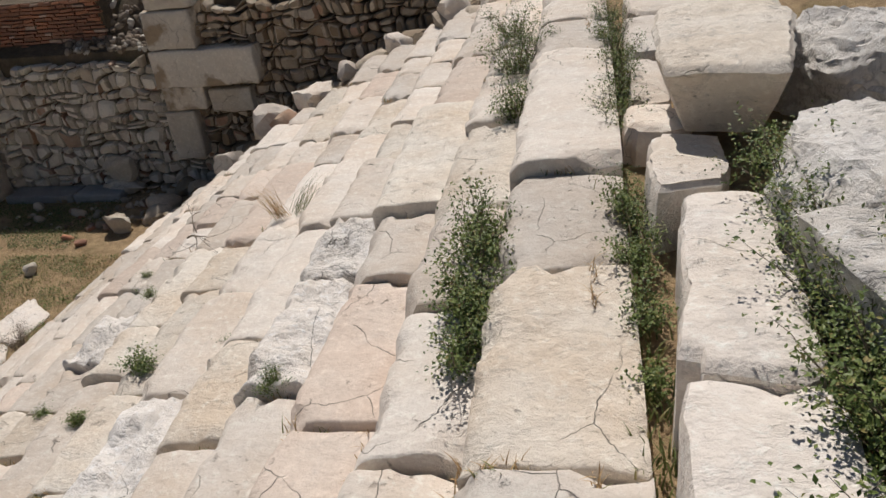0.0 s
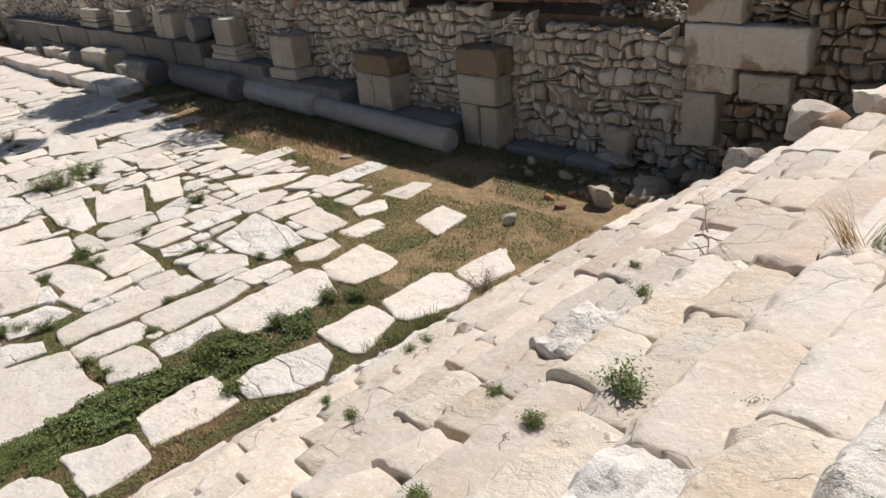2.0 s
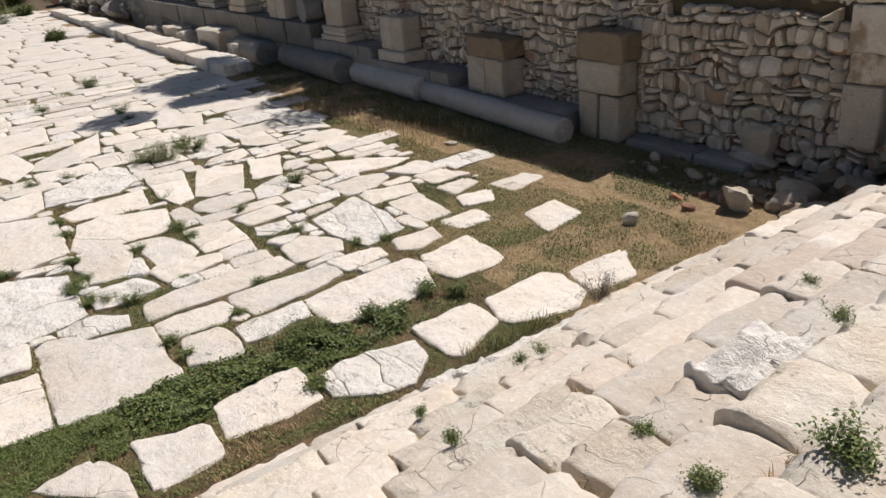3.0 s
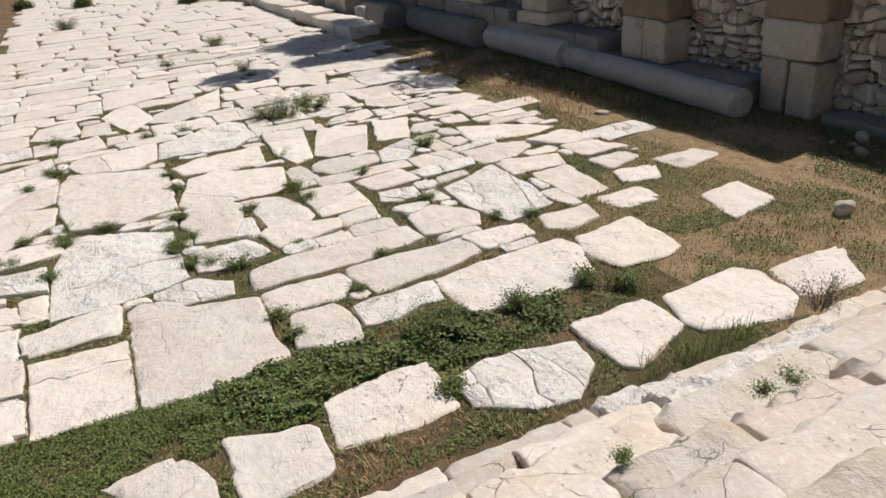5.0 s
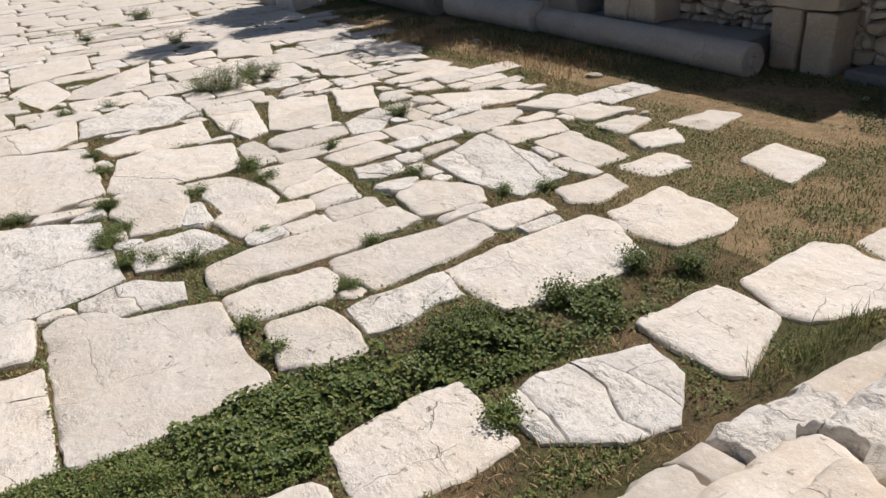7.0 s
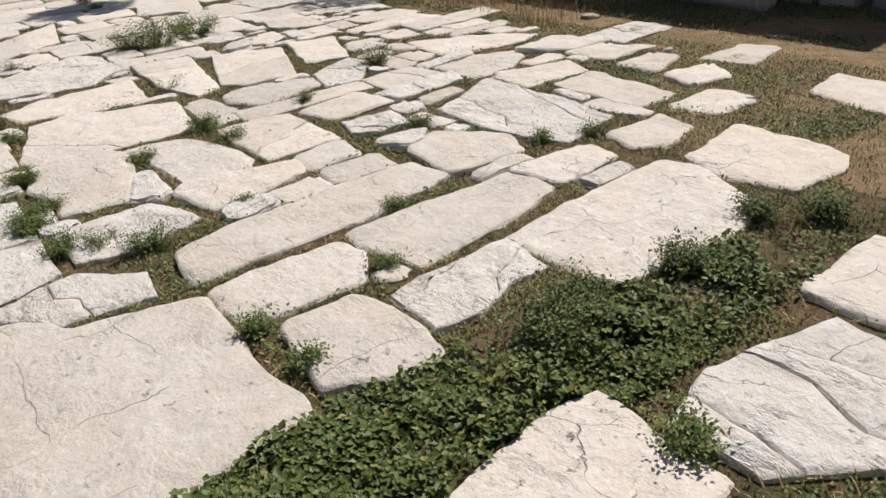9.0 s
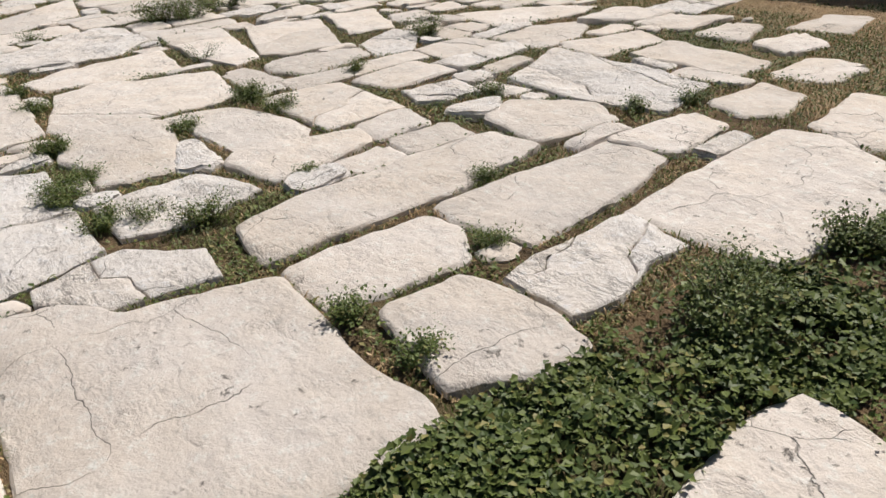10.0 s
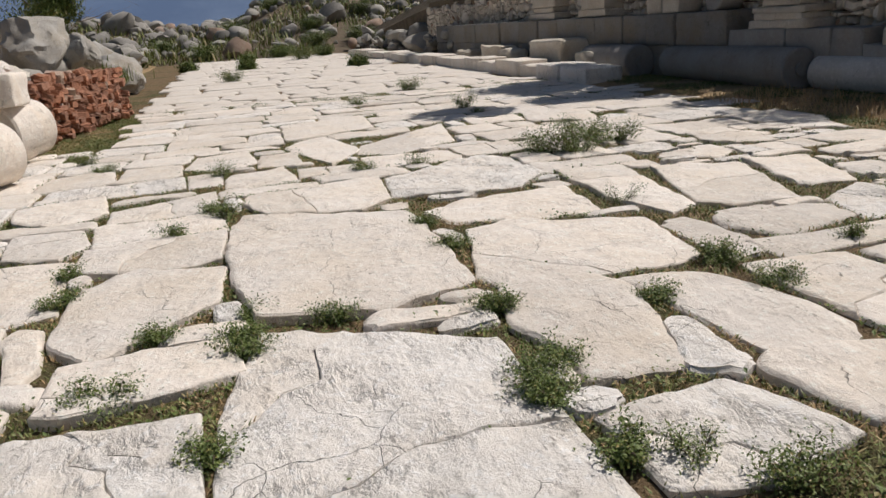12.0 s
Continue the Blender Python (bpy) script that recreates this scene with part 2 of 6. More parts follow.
def stone_slab(corners, thick, seed, wobble=0.03, step=0.16, edge=0.02, dome=0.012, chips=0.28, own=1.0, relief=0.0, detail=False, swell=1.0, melt=1.0):
    """Vertices and faces of a worn slab about its own middle; its top lies at z = 0."""
    c = sum((Vector(p) for p in corners), Vector((0, 0))) / len(corners)
    pts = [p - c for p in outline(corners, step, wobble, seed, chips, own, 30 if detail else 14)]
    n = len(pts)
    if detail:
        rings = ((1.0, -thick), (1.0, -edge), (None, -edge * 0.12), (0.93, 0.0), (0.87, 0.0), (0.80, dome * 0.4), (0.72, dome * 0.6), (0.63, dome * 0.8), (0.53, dome), (0.42, dome), (0.30, dome), (0.17, dome))
    else:
        rings = ((1.0, -thick), (1.0, -edge), (None, -edge * 0.12), (0.88, 0.0), (0.7, dome * 0.6), (0.48, dome), (0.24, dome))
    ca, sa = math.cos(0.9 + 0.25 * math.sin(seed)), math.sin(0.9 + 0.25 * math.sin(seed))

    def top(q, s):
        q = q + c
        h = swell * (0.012 * noise.noise((q.x * 2.0 + seed, q.y * 2.0, seed * 1.7)) + 0.007 * noise.noise((q.x * 6 + seed, q.y * 6, seed)))
        h -= max(0.0, noise.noise((q.x * 2.6 + seed, q.y * 2.6, seed + 9)) - 0.02) * 0.10 * melt * max(0.0, (s - 0.76) / 0.24)
        if relief:
            u, w = q.x * ca + q.y * sa, q.y * ca - q.x * sa
            g = noise.noise((u * 1.6, w * 3.6, seed))
            worn = max(0.0, noise.noise((u * 1.7, w * 1.7, seed + 8)) + 0.25)
            h += relief * (noise.noise((u * 9, w * 13, seed + 3)) * 0.7 + noise.noise((u * 20, w * 26, seed + 4)) * 0.5 + noise.noise((u * 2.5, w * 3.5, seed + 6)) - 12.0 * worn * max(0.0, 0.05 - abs(g)))
        return h

    verts, faces = [], []
    for scale, z in rings:
        for p in pts:
            d = p.length
            s = scale if scale is not None else max(0.5, (d - edge) / d)
            q = p * s
            h = 0.0
            if z > -thick:
                h = top(q, s)
                if scale is None or z < -0.001:
                    h -= max(0.0, noise.noise((q.x * 7, q.y * 7, seed + 9)) - 0.1) * edge * 2.0
            verts.append((q.x, q.y, z + h))
    for r in range(len(rings) - 1):
        for i in range(n):
            j = (i + 1) % n
            faces.append((r * n + i, r * n + j, (r + 1) * n + j, (r + 1) * n + i))
    verts.append((0, 0, dome + top(Vector((0, 0)), 0)))
    last = (len(rings) - 1) * n
    for i in range(n):
        faces.append((last + i, last + (i + 1) % n, len(verts) - 1))
    return c, verts, faces


def worn_block(length, depth, thick, seed, relief=0.0, rounding=0.02):
    """A long step block: x from its front edge backwards, y along it, top near z = 0."""
    r = random.Random(int(seed * 977))
    xs = [0.0, 0.007, 0.018, 0.035, 0.055] + ([depth * f for f in (0.15, 0.22, 0.32, 0.45, 0.6, 0.78)] if relief < 0.02 else [depth * f / 13 for f in range(2, 13)]) + [depth - 0.012, depth]
    k = max(3, int(length / (0.055 if relief < 0.02 else 0.04)))
    ys = [0.0, 0.007, 0.018] + [0.018 + (length - 0.036) * i / k for i in range(1, k)] + [length - 0.018, length - 0.007, length]
    wear, nose, bull = r.uniform(0.0, 0.045), r.uniform(0.03, 0.055), r.uniform(0.06, 0.11)
    chips = [(cx, cy, r.uniform(0.05, 0.12), r.uniform(0.03, 0.08)) for cx in (0.0, depth * 0.9) for cy in (0.0, length) if r.random() < 0.45]
    chips += [(r.choice((0.0, 0.0, depth * 0.95)), r.uniform(0, length), r.uniform(0.02, 0.10), r.uniform(0.02, 0.06)) for _ in range(7)]
    chips += [(r.uniform(0.1, depth), r.choice((0.0, length)), r.uniform(0.03, 0.07), r.uniform(0.02, 0.06)) for _ in range(2)]
    nx, ny = len(xs), len(ys)

    def at(x, y):
        fx = 0.022 * noise.noise((y * 2.2, seed, 1)) + 0.013 * noise.noise((y * 8, seed, 2)) + 0.006 * noise.noise((y * 23, seed, 3))
        e0, e1 = (0.016 * noise.noise((x * 5, seed, s)) + 0.010 * noise.noise((x * 14, seed, s)) for s in (4, 6))
        f = y / length
        px, py = x + fx * (1 - x / depth), y + e0 * (1 - f) + e1 * f
        h = -wear * max(0.0, 1 - x / (depth * 0.55)) ** 2 - nose * max(0.0, 1 - x / bull) ** 2
        h += 0.013 * noise.noise((x * 3, y * 2.2, seed)) + 0.007 * noise.noise((x * 8, y * 8, seed)) + 0.003 * noise.noise((x * 22, y * 22, seed))
        rim = min(x, depth - x, y, length - y)
        if rim < 0.014:
            h -= rounding * 0.8 * (1 - rim / 0.014) ** 2 * (0.5 + 0.9 * max(0.0, 0.4 + noise.noise((x * 6, y * 6, seed + 2))))
        for cx, cy, rad, drop in chips:
            d = math.hypot(x - cx, y - cy) / rad * (1 + 0.35 * noise.noise((x * 14, y * 14, seed)))
            if d < 1:
                h -= drop * min(1.0, 3.0 * (1 - d))
        if relief:
            g = noise.noise((x * 8, y * 3, seed + 3))
            h += relief * (noise.noise((x * 5, y * 4, seed + 5)) + 0.7 * noise.noise((x * 15, y * 11, seed + 7)) - 4 * max(0.0, 0.15 - abs(g)))
        return px, py, h

    vs = [at(x, y) for x in xs for y in ys]
    fs = [(i * ny + j, (i + 1) * ny + j, (i + 1) * ny + j + 1, i * ny + j + 1) for i in range(nx - 1) for j in range(ny - 1)]
    rim = [(i, 0) for i in range(nx)] + [(nx - 1, j) for j in range(1, ny)] + [(i, ny - 1) for i in range(nx - 2, -1, -1)] + [(0, j) for j in range(ny - 2, 0, -1)]
    last = [i * ny + j for i, j in rim]
    for depth_z in (0.45, 1.0):
        ring = []
        for i, j in rim:
            p = vs[i * ny + j]
            w = 0.014 * noise.noise((p[0] * 6, p[1] * 6, seed + depth_z * 9)) if depth_z < 1 else 0.0
            ring.append(len(vs))
            vs.append((p[0] + w, p[1] + w, p[2] * (1 - depth_z) - thick * depth_z))
        for q in range(len(rim)):
            a, b = q, (q + 1) % len(rim)
            fs.append((last[a], ring[a], ring[b], last[b]))
        last = ring
    return vs, fs


def sharpen(ob, degrees=38):
    ob.data.set_sharp_from_angle(angle=radians(degrees))
    return ob


def rock_mesh(seed, sub=2, boxy=0.55, uneven=0.22):
    """A rough, blocky stone, one unit across."""
    bm = bmesh.new()
    bmesh.ops.create_icosphere(bm, subdivisions=sub, radius=1.0)
    r = random.Random(seed)
    cuts = [(Vector((r.uniform(-1, 1), r.uniform(-1, 1), r.uniform(-1, 1))).normalized(), r.uniform(0.54, 0.84) + 0.5 * max(0.0, boxy - 0.6)) for _ in range(11)]
    for v in bm.verts:
        p = v.co.copy()
        m = max(abs(p.x), abs(p.y), abs(p.z))
        p = p.lerp(p / m * 0.86, boxy)
        for n, d in cuts:
            over = p.dot(n) - d
            if over > 0:
                p -= n * over * 0.9
        p += v.co * noise.noise(v.co * 1.6 + Vector((seed * 3.1, 0, 0))) * uneven
        p += v.co * noise.noise(v.co * 4.5 + Vector((0, seed * 2.3, 0))) * uneven * 0.35
        if sub > 3:
            p += v.co * (noise.noise(v.co * 11 + Vector((seed, 0, 0))) * 0.05 + noise.noise(v.co * 24 + Vector((0, seed, 0))) * 0.03)
        v.co = p * 0.5
    return bm


def rock(name, loc, size, seed, mat, turn=(0, 0, 0), sub=3, boxy=0.6, uneven=0.2, parent=None, **tags):
    bm = rock_mesh(seed, sub, boxy, uneven)
    me = bpy.data.meshes.new(name)
    for v in bm.verts:
        v.co = Vector((v.co.x * size[0], v.co.y * size[1], v.co.z * size[2]))
    for f in bm.faces:
        f.smooth = True
    bm.to_mesh(me)
    bm.free()
    me.materials.append(mat)
    me.set_sharp_from_angle(angle=radians(32))
    ob = new(name, me)
    ob.location = loc
    ob.rotation_euler = [radians(a) for a in turn]
    ob.parent = parent
    return tagged(ob, **tags)


def block_bm(size, seed=0, bevel=0.02, cut=5, uneven=0.008):
    """A dressed stone block with worn edges, standing on z = 0."""
    n = max(4, cut + 3)
    bm = bmesh.new()
    bmesh.ops.create_cube(bm, size=1.0)
    bmesh.ops.subdivide_edges(bm, edges=bm.edges[:], cuts=n - 1, use_grid_fill=True)
    half = [w / 2 for w in size]
    for v in bm.verts:
        p = []
        for t, h in zip(v.co, half):
            k = round((t + 0.5) * n)
            p.append(-h if k == 0 else h if k == n else -h + bevel + (k - 1) * 2 * (h - bevel) / (n - 2))
        q = Vector(p) * 4.0 + Vector((seed * 1.3, seed * 2.1, 3.0))
        rad = bevel * (1.0 + 2.2 * max(0.0, noise.noise(q * 0.8)))
        inner = Vector([max(min(c, h - rad), rad - h) for c, h in zip(p, half)])
        d = Vector(p) - inner
        if d.length > rad:
            p = inner + d.normalized() * rad
        p = Vector(p) + Vector((noise.noise(q), noise.noise(q + Vector((9, 0, 0))), noise.noise(q + Vector((0, 9, 0))))) * uneven
        v.co = (p.x, p.y, p.z + half[2])
    for f in bm.faces:
        f.smooth = True
    return bm


# ---- ground ----
def ground_height(x, y):
    h = -0.040 + 0.014 * noise.noise((x * 0.35, y * 0.35, 0)) + 0.012 * noise.noise((x * 1.7, y * 1.7, 3))
    if y > 8.6 and x > -30:
        h += 0.05 * min(1.0, (y - 8.6) / 1.5)
    far = max(0.0, -x - 75)
    return h + far * 0.004


def axis(knots):
    out = []
    for a, b, s in knots:
        out += list(np.arange(a, b, s))
    return out


gx = axis(((-3000, -400, 650), (-400, -80, 40), (-80, -30, 2.5), (-30, -6, 0.3), (-6, 30, 3), (30, 400, 90), (400, 3001, 650)))
gy = axis(((-3000, -300, 675), (-300, -40, 40), (-40, -4, 3), (-4, 13, 0.3), (13, 40, 3), (40, 300, 65), (300, 3001, 675)))
verts = [(x, y, ground_height(x, y)) for y in gy for x in gx]
W = len(gx)
faces = [(j * W + i, j * W + i + 1, (j + 1) * W + i + 1, (j + 1) * W + i) for j in range(len(gy) - 1) for i in range(W - 1)]
ground = obj("ground", verts, faces, SOIL)
ground.data.materials.append(JOINT)
for poly in ground.data.polygons:
    if -66 < poly.center.x < -7.4 and -3.6 < poly.center.y < (8.6 if poly.center.x < -13.4 else 6.4 + max(0.0, -10.3 - poly.center.x)):
        poly.material_index = 1
tagged(ground, "dry brown soil with patches of green weeds and straw", "ground", kind="structure")

# ---- stairs: sixteen uneven courses ----
# front edge of each course: its x, and its height at y = 4
NOSE_X = (-7.53, -7.10, -6.69, -6.27, -5.84, -5.41, -4.98, -4.54, -4.09, -3.63, -3.18, -2.71, -2.26, -1.81, -1.355, -0.90)
NOSE_Z = (0.15, 0.44, 0.70, 0.92, 1.16, 1.40, 1.61, 1.83, 2.02, 2.22, 2.42, 2.60, 2.84, 3.07, 3.29, 3.55)
COURSES = len(NOSE_X)


def climb(n):
    """The rise of a course along y, per metre."""
    return 0.046 * min(1.0, max(0, n) / 9)


def stair_z(n, y):
    return (NOSE_Z[n] if n >= 0 else -0.12) + climb(n) * (y - 4.0)


def slope_z(x, y):
    """The line of the front edges at x, y."""
    n = float(np.interp(x, NOSE_X, range(COURSES)))
    return float(np.interp(x, NOSE_X, NOSE_Z)) + climb(n) * (y - 4.0)


sv, sf = [], []
SY0, SY1 = -4.0, 11.9
prof = []
for n in range(COURSES):
    back = 0.12 if n < COURSES - 1 else 0.20
    prof += [(NOSE_X[n] + back, n - 1), (NOSE_X[n] + back, n)]
prof.append((-0.36, COURSES - 1))
for x, n in prof:
    for y in (SY0, SY1):
        sv.append((x, y, max(-0.9, stair_z(n, y) - (0.17 if n < 2 else 0.125))))
for i in range(len(prof) - 1):
    sf.append((2 * i, 2 * i + 2, 2 * i + 3, 2 * i + 1))
for k, y in enumerate((SY0, SY1)):
    base = len(sv)
    sv += [(x, y, -1.0) for x, n in prof]
    sf += [(base + i, base + i + 1, 2 * i + 2 + k, 2 * i + k) for i in range(len(prof) - 1)]
stairs = tagged(obj("stairs", sv, sf, EARTH, smooth=False), "broad weathered marble steps with earth in the joints", "stairs", kind="structure")

JOINTS = {0: (3.3, 4.22, 4.46, 5.22, 6.4, 7.5), 1: (2.4, 3.6, 4.6, 6.2), 2: (2.1, 3.07, 4.27, 5.54, 6.6), 3: (2.5, 3.61, 4.4, 5.23, 6.33, 8.1),
          4: (2.7, 3.2, 3.97, 5.05, 5.63, 6.72, 7.53), 5: (2.92, 4.28, 4.72, 6.02, 7.0), 6: (2.64, 3.5, 4.1, 4.95, 5.8, 6.4), 7: (2.2, 2.98, 3.40, 3.87, 4.37, 4.96, 5.98, 6.63),
          8: (2.7, 4.03, 4.6, 5.82, 6.8), 9: (2.0, 2.85, 3.63, 4.8, 5.5, 7.1), 10: (2.3, 3.39, 4.44, 5.44, 6.7), 11: (2.1, 2.86, 3.71, 5.03, 5.91, 6.9),
          12: (1.9, 3.01, 3.95, 4.68, 5.65, 6.58, 7.5), 13: (1.2, 2.55, 3.64, 4.32, 6.06, 7.6), 14: (1.0, 2.18, 3.10, 4.0, 5.28, 6.3, 7.2), 15: (0.5, 1.93, 3.06, 3.97, 5.95, 6.9, 8.0)}
ENDS = (8.6, 9.3, 9.6, 9.8, 9.9, 10.0, 10.1, 10.4, 10.6, 10.8, 10.9, 10.9, 10.8, 10.9, 11.2, 11.2)
ROUGH_BLOCKS = {(12, 1), (12, 2), (0, 2), (7, 4), (1, 2), (10, 0)}
FLAKED_BLOCKS = {(15, 1), (13, 3), (14, 3), (5, 0), (3, 1), (8, 1), (7, 2), (9, 1)}
PINK_BLOCKS = {(13, 1), (13, 4), (5, 1), (9, 4), (6, 1), (3, 2)}
LIFTS = {(15, 2): -0.06, (15, 3): 0.035, (13, 2): 0.045, (13, 3): 0.09, (12, 3): 0.06, (11, 3): 0.05, (14, 0): -0.05, (8, 1): 0.04, (7, 4): 0.03, (10, 2): 0.025, (11, 2): 0.03, (10, 1): 0.035}


def step_block(n, y0, y1, k):
    r = random.Random(n * 100 + k)
    last = n == COURSES - 1
    x = NOSE_X[n] + (0.0 if last else r.uniform(-0.022, 0.022))
    deep = 0.585 if last else NOSE_X[n + 1] - NOSE_X[n] + 0.09
    gap = 0.004 + 0.010 * r.random() + (0.03 * r.random() if r.random() < 0.35 else 0.0)
    rough = (n, k) in ROUGH_BLOCKS
    flaked = (n, k) in FLAKED_BLOCKS or (n < 13 and r.random() < 0.2)
    mat = ROUGH if rough else FLAKED if flaked else (PINK if (n, k) in PINK_BLOCKS or r.random() < 0.07 else STEP)
    v, f = worn_block(y1 - y0 - 2 * gap, deep, 0.29, n * 31 + k * 1.7, 0.045 if rough else 0.012 if flaked else 0.0, 0.03 if rough else 0.014)
    lift = (0.04 if rough else 0.0) + LIFTS.get((n, k), r.uniform(-0.018, 0.018))
    ob = sharpen(obj("step_block", v, f, mat, (x, y0 + gap, stair_z(n, y0) + lift), stairs), 42)
    ob.rotation_euler = (math.atan(climb(n)) + r.uniform(-0.012, 0.012), r.uniform(-0.05, 0.01), 0.0 if last else r.uniform(-0.018, 0.018))


step_joints = []


def build_steps():
    for n in range(COURSES):
        ys = [y for y in JOINTS[n]]
        while ys[0] > SY0 + 0.6:
            ys.insert(0, ys[0] - rng.uniform(0.7, 1.4))
        while ys[-1] < ENDS[n] - 0.5:
            ys.append(min(ENDS[n], ys[-1] + rng.uniform(0.6, 1.3)))
        first = ys.index(JOINTS[n][0])
        for i in range(len(ys) - 1):
            step_block(n, ys[i], ys[i + 1], i - first)
            step_joints.append((n, ys[i + 1]))


# ---- paving ----
pavement = empty("pavement", label="ancient street paved with large worn white marble slabs", category="pavement", kind="structure")
placed, plan = [], []


def slab(*corners, rough=0):
    """Plans a paving slab."""
    turn = sum((a[0] - b[0]) * (a[1] + b[1]) for a, b in zip(corners, corners[1:] + corners[:1]))
    plan.append(([Vector(p) for p in (corners if turn > 0 else corners[::-1])], rough))


def lay(corners, rough=0, z=0.0, thick=0.13, parent=None, piece=False, key=None):
    placed.append([Vector(p) for p in corners])
    k = len(placed) if key is None else key
    r = random.Random(k)
    near = corners[0][0] > -19
    c, v, f = stone_slab(corners, thick, k * 1.37, 0.022 if len(corners) > 4 else 0.028, 0.055 if near else 0.10, 0.010 if piece else 0.02 if rough else 0.014, 0.004, 0.05 if piece else 0.25, 0.15 if piece else 1.0, 0.012 if rough else 0.0, near, 1.5, 0.1 if piece else 0.5)
    ob = sharpen(obj("paving_slab", v, f, ROUGH if rough else MARBLE, (c.x, c.y, z + r.uniform(-0.014, 0.016) + (0.0 if not piece else 0.003 * len(corners) % 0.008)), parent))
    ob.rotation_euler = (0, 0, 0) if piece else (r.uniform(-0.012, 0.012), r.uniform(-0.012, 0.012), 0)
    return ob


def cracked(poly, r, cuts):
    """The pieces of a slab that jagged cracks run through."""
    pieces = [poly]
    for _ in range(cuts):
        pieces.sort(key=lambda q: -(max(p.x for p in q) - min(p.x for p in q)) * (max(p.y for p in q) - min(p.y for p in q)))
        q = pieces.pop(0)
        n = len(q)
        i = max(range(n), key=lambda k: (q[(k + 1) % n] - q[k]).length)
        mid = sum(q, Vector((0, 0))) / n
        rest = [k for k in range(n) if k not in (i, (i + 1) % n, (i - 1) % n)]
        if not rest:
            pieces.append(q)
            break
        opposite = max(rest, key=lambda k: (q[(k + 1) % n] - q[k]).length)
        a, b = q[i].lerp(q[(i + 1) % n], r.uniform(0.3, 0.7)), q[opposite].lerp(q[(opposite + 1) % n], r.uniform(0.3, 0.7))
        side = Vector((-(b - a).y, (b - a).x)) * 0.09
        way = [a] + [a.lerp(b, (s + r.uniform(-0.25, 0.25)) / 5) + side * r.uniform(-1, 1) for s in range(1, 5)] + [b]
        one, two = [], []
        k = (i + 1) % n
        while k != (opposite + 1) % n:
            one.append(q[k])
            k = (k + 1) % n
        while k != (i + 1) % n:
            two.append(q[k])
            k = (k + 1) % n
        for piece, line in ((one, way[::-1]), (two, way)):
            c = sum(piece, Vector((0, 0))) / len(piece)
            pieces.append(piece + [p + (c - p).normalized() * 0.003 for p in line])
    return pieces


def inside(p, poly):
    hit, n = False, len(poly)
    for i in range(n):
        a, b = poly[i], poly[(i + 1) % n]
        if (a.y > p[1]) != (b.y > p[1]) and p[0] < (b.x - a.x) * (p[1] - a.y) / (b.y - a.y) + a.x:
            hit = not hit
    return hit


def trimmed(x0, x1, y0, y1, fixed, least=0.22):
    """The rectangle cut back until it covers none of the fixed slabs, or None."""
    near = [q for q in fixed if min(p.x for p in q) < x1 and max(p.x for p in q) > x0 and min(p.y for p in q) < y1 and max(p.y for p in q) > y0]
    while near:
        bad = [(x, y) for x in np.linspace(x0, x1, 7) for y in np.linspace(y0, y1, 7) if any(inside((x, y), q) for q in near)]
        if not bad:
            break
        xs, ys = [b[0] for b in bad], [b[1] for b in bad]
        w, h = (x1 - x0) / 7, (y1 - y0) / 7
        cuts = {"l": sum(x < x0 + w for x in xs), "r": sum(x > x1 - w for x in xs), "b": sum(y < y0 + h for y in ys), "t": sum(y > y1 - h for y in ys)}
        side = max(cuts, key=cuts.get)
        if side == "l":
            x0 += w
        elif side == "r":
            x1 -= w
        elif side == "b":
            y0 += h
        else:
            y1 -= h
        if x1 - x0 < least or y1 - y0 < least:
            return None
    return x0, x1, y0, y1


slab((-11.29, 1.72), (-11.32, 2.06), (-11.01, 2.25), (-10.81, 2.91), (-10.30, 2.88), (-9.91, 2.82), (-9.55, 2.88), (-9.42, 2.13), (-9.45, 1.64), (-10.45, 1.69))
slab((-10.21, 3.07), (-10.20, 3.50), (-10.01, 3.54), (-9.44, 3.51), (-9.46, 3.29), (-9.63, 2.97), (-9.88, 3.02))
slab((-10.86, 2.92), (-10.85, 3.80), (-10.57, 3.82), (-10.29, 3.61), (-10.36, 3.12), (-10.38, 2.92))
slab((-10.89, 3.86), (-10.88, 5.31), (-10.43, 5.27), (-10.29, 4.75), (-10.21, 3.94), (-10.37, 3.92), (-10.61, 3.83))
slab((-10.06, 3.64), (-10.12, 3.94), (-10.10, 4.51), (-9.70, 4.44), (-9.73, 4.16), (-9.62, 3.86), (-9.65, 3.61), rough=1)
slab((-10.17, 4.54), (-10.21, 5.66), (-10.21, 6.10), (-9.93, 6.18), (-9.31, 5.92), (-9.22, 5.39), (-9.30, 4.82), (-9.31, 4.55), (-9.68, 4.50))
slab((-10.13, 6.27), (-10.25, 7.13), (-9.34, 7.05), (-9.22, 6.71), (-9.27, 6.20), (-9.76, 6.13))
slab((-11.43, 2.99), (-11.55, 3.43), (-11.56, 4.87), (-11.13, 4.89), (-10.99, 4.09), (-10.95, 2.92), (-11.20, 2.93))
slab((-11.47, 2.00), (-11.61, 2.44), (-11.33, 2.75), (-11.00, 2.70), (-11.09, 2.23), (-11.34, 1.97), rough=1)
slab((-12.28, 2.49), (-12.32, 2.92), (-12.36, 3.14), (-12.10, 3.25), (-11.80, 3.28), (-11.69, 2.85), (-11.77, 2.49), rough=1)
slab((-12.35, 3.31), (-12.47, 3.42), (-12.29, 4.29), (-11.98, 4.20), (-11.85, 3.42))
slab((-12.38, 4.29), (-12.44, 4.79), (-12.03, 4.75), (-12.01, 4.22))
slab((-13.57, 4.16), (-13.44, 4.83), (-12.50, 4.80), (-12.46, 4.14), (-13.09, 4.12))
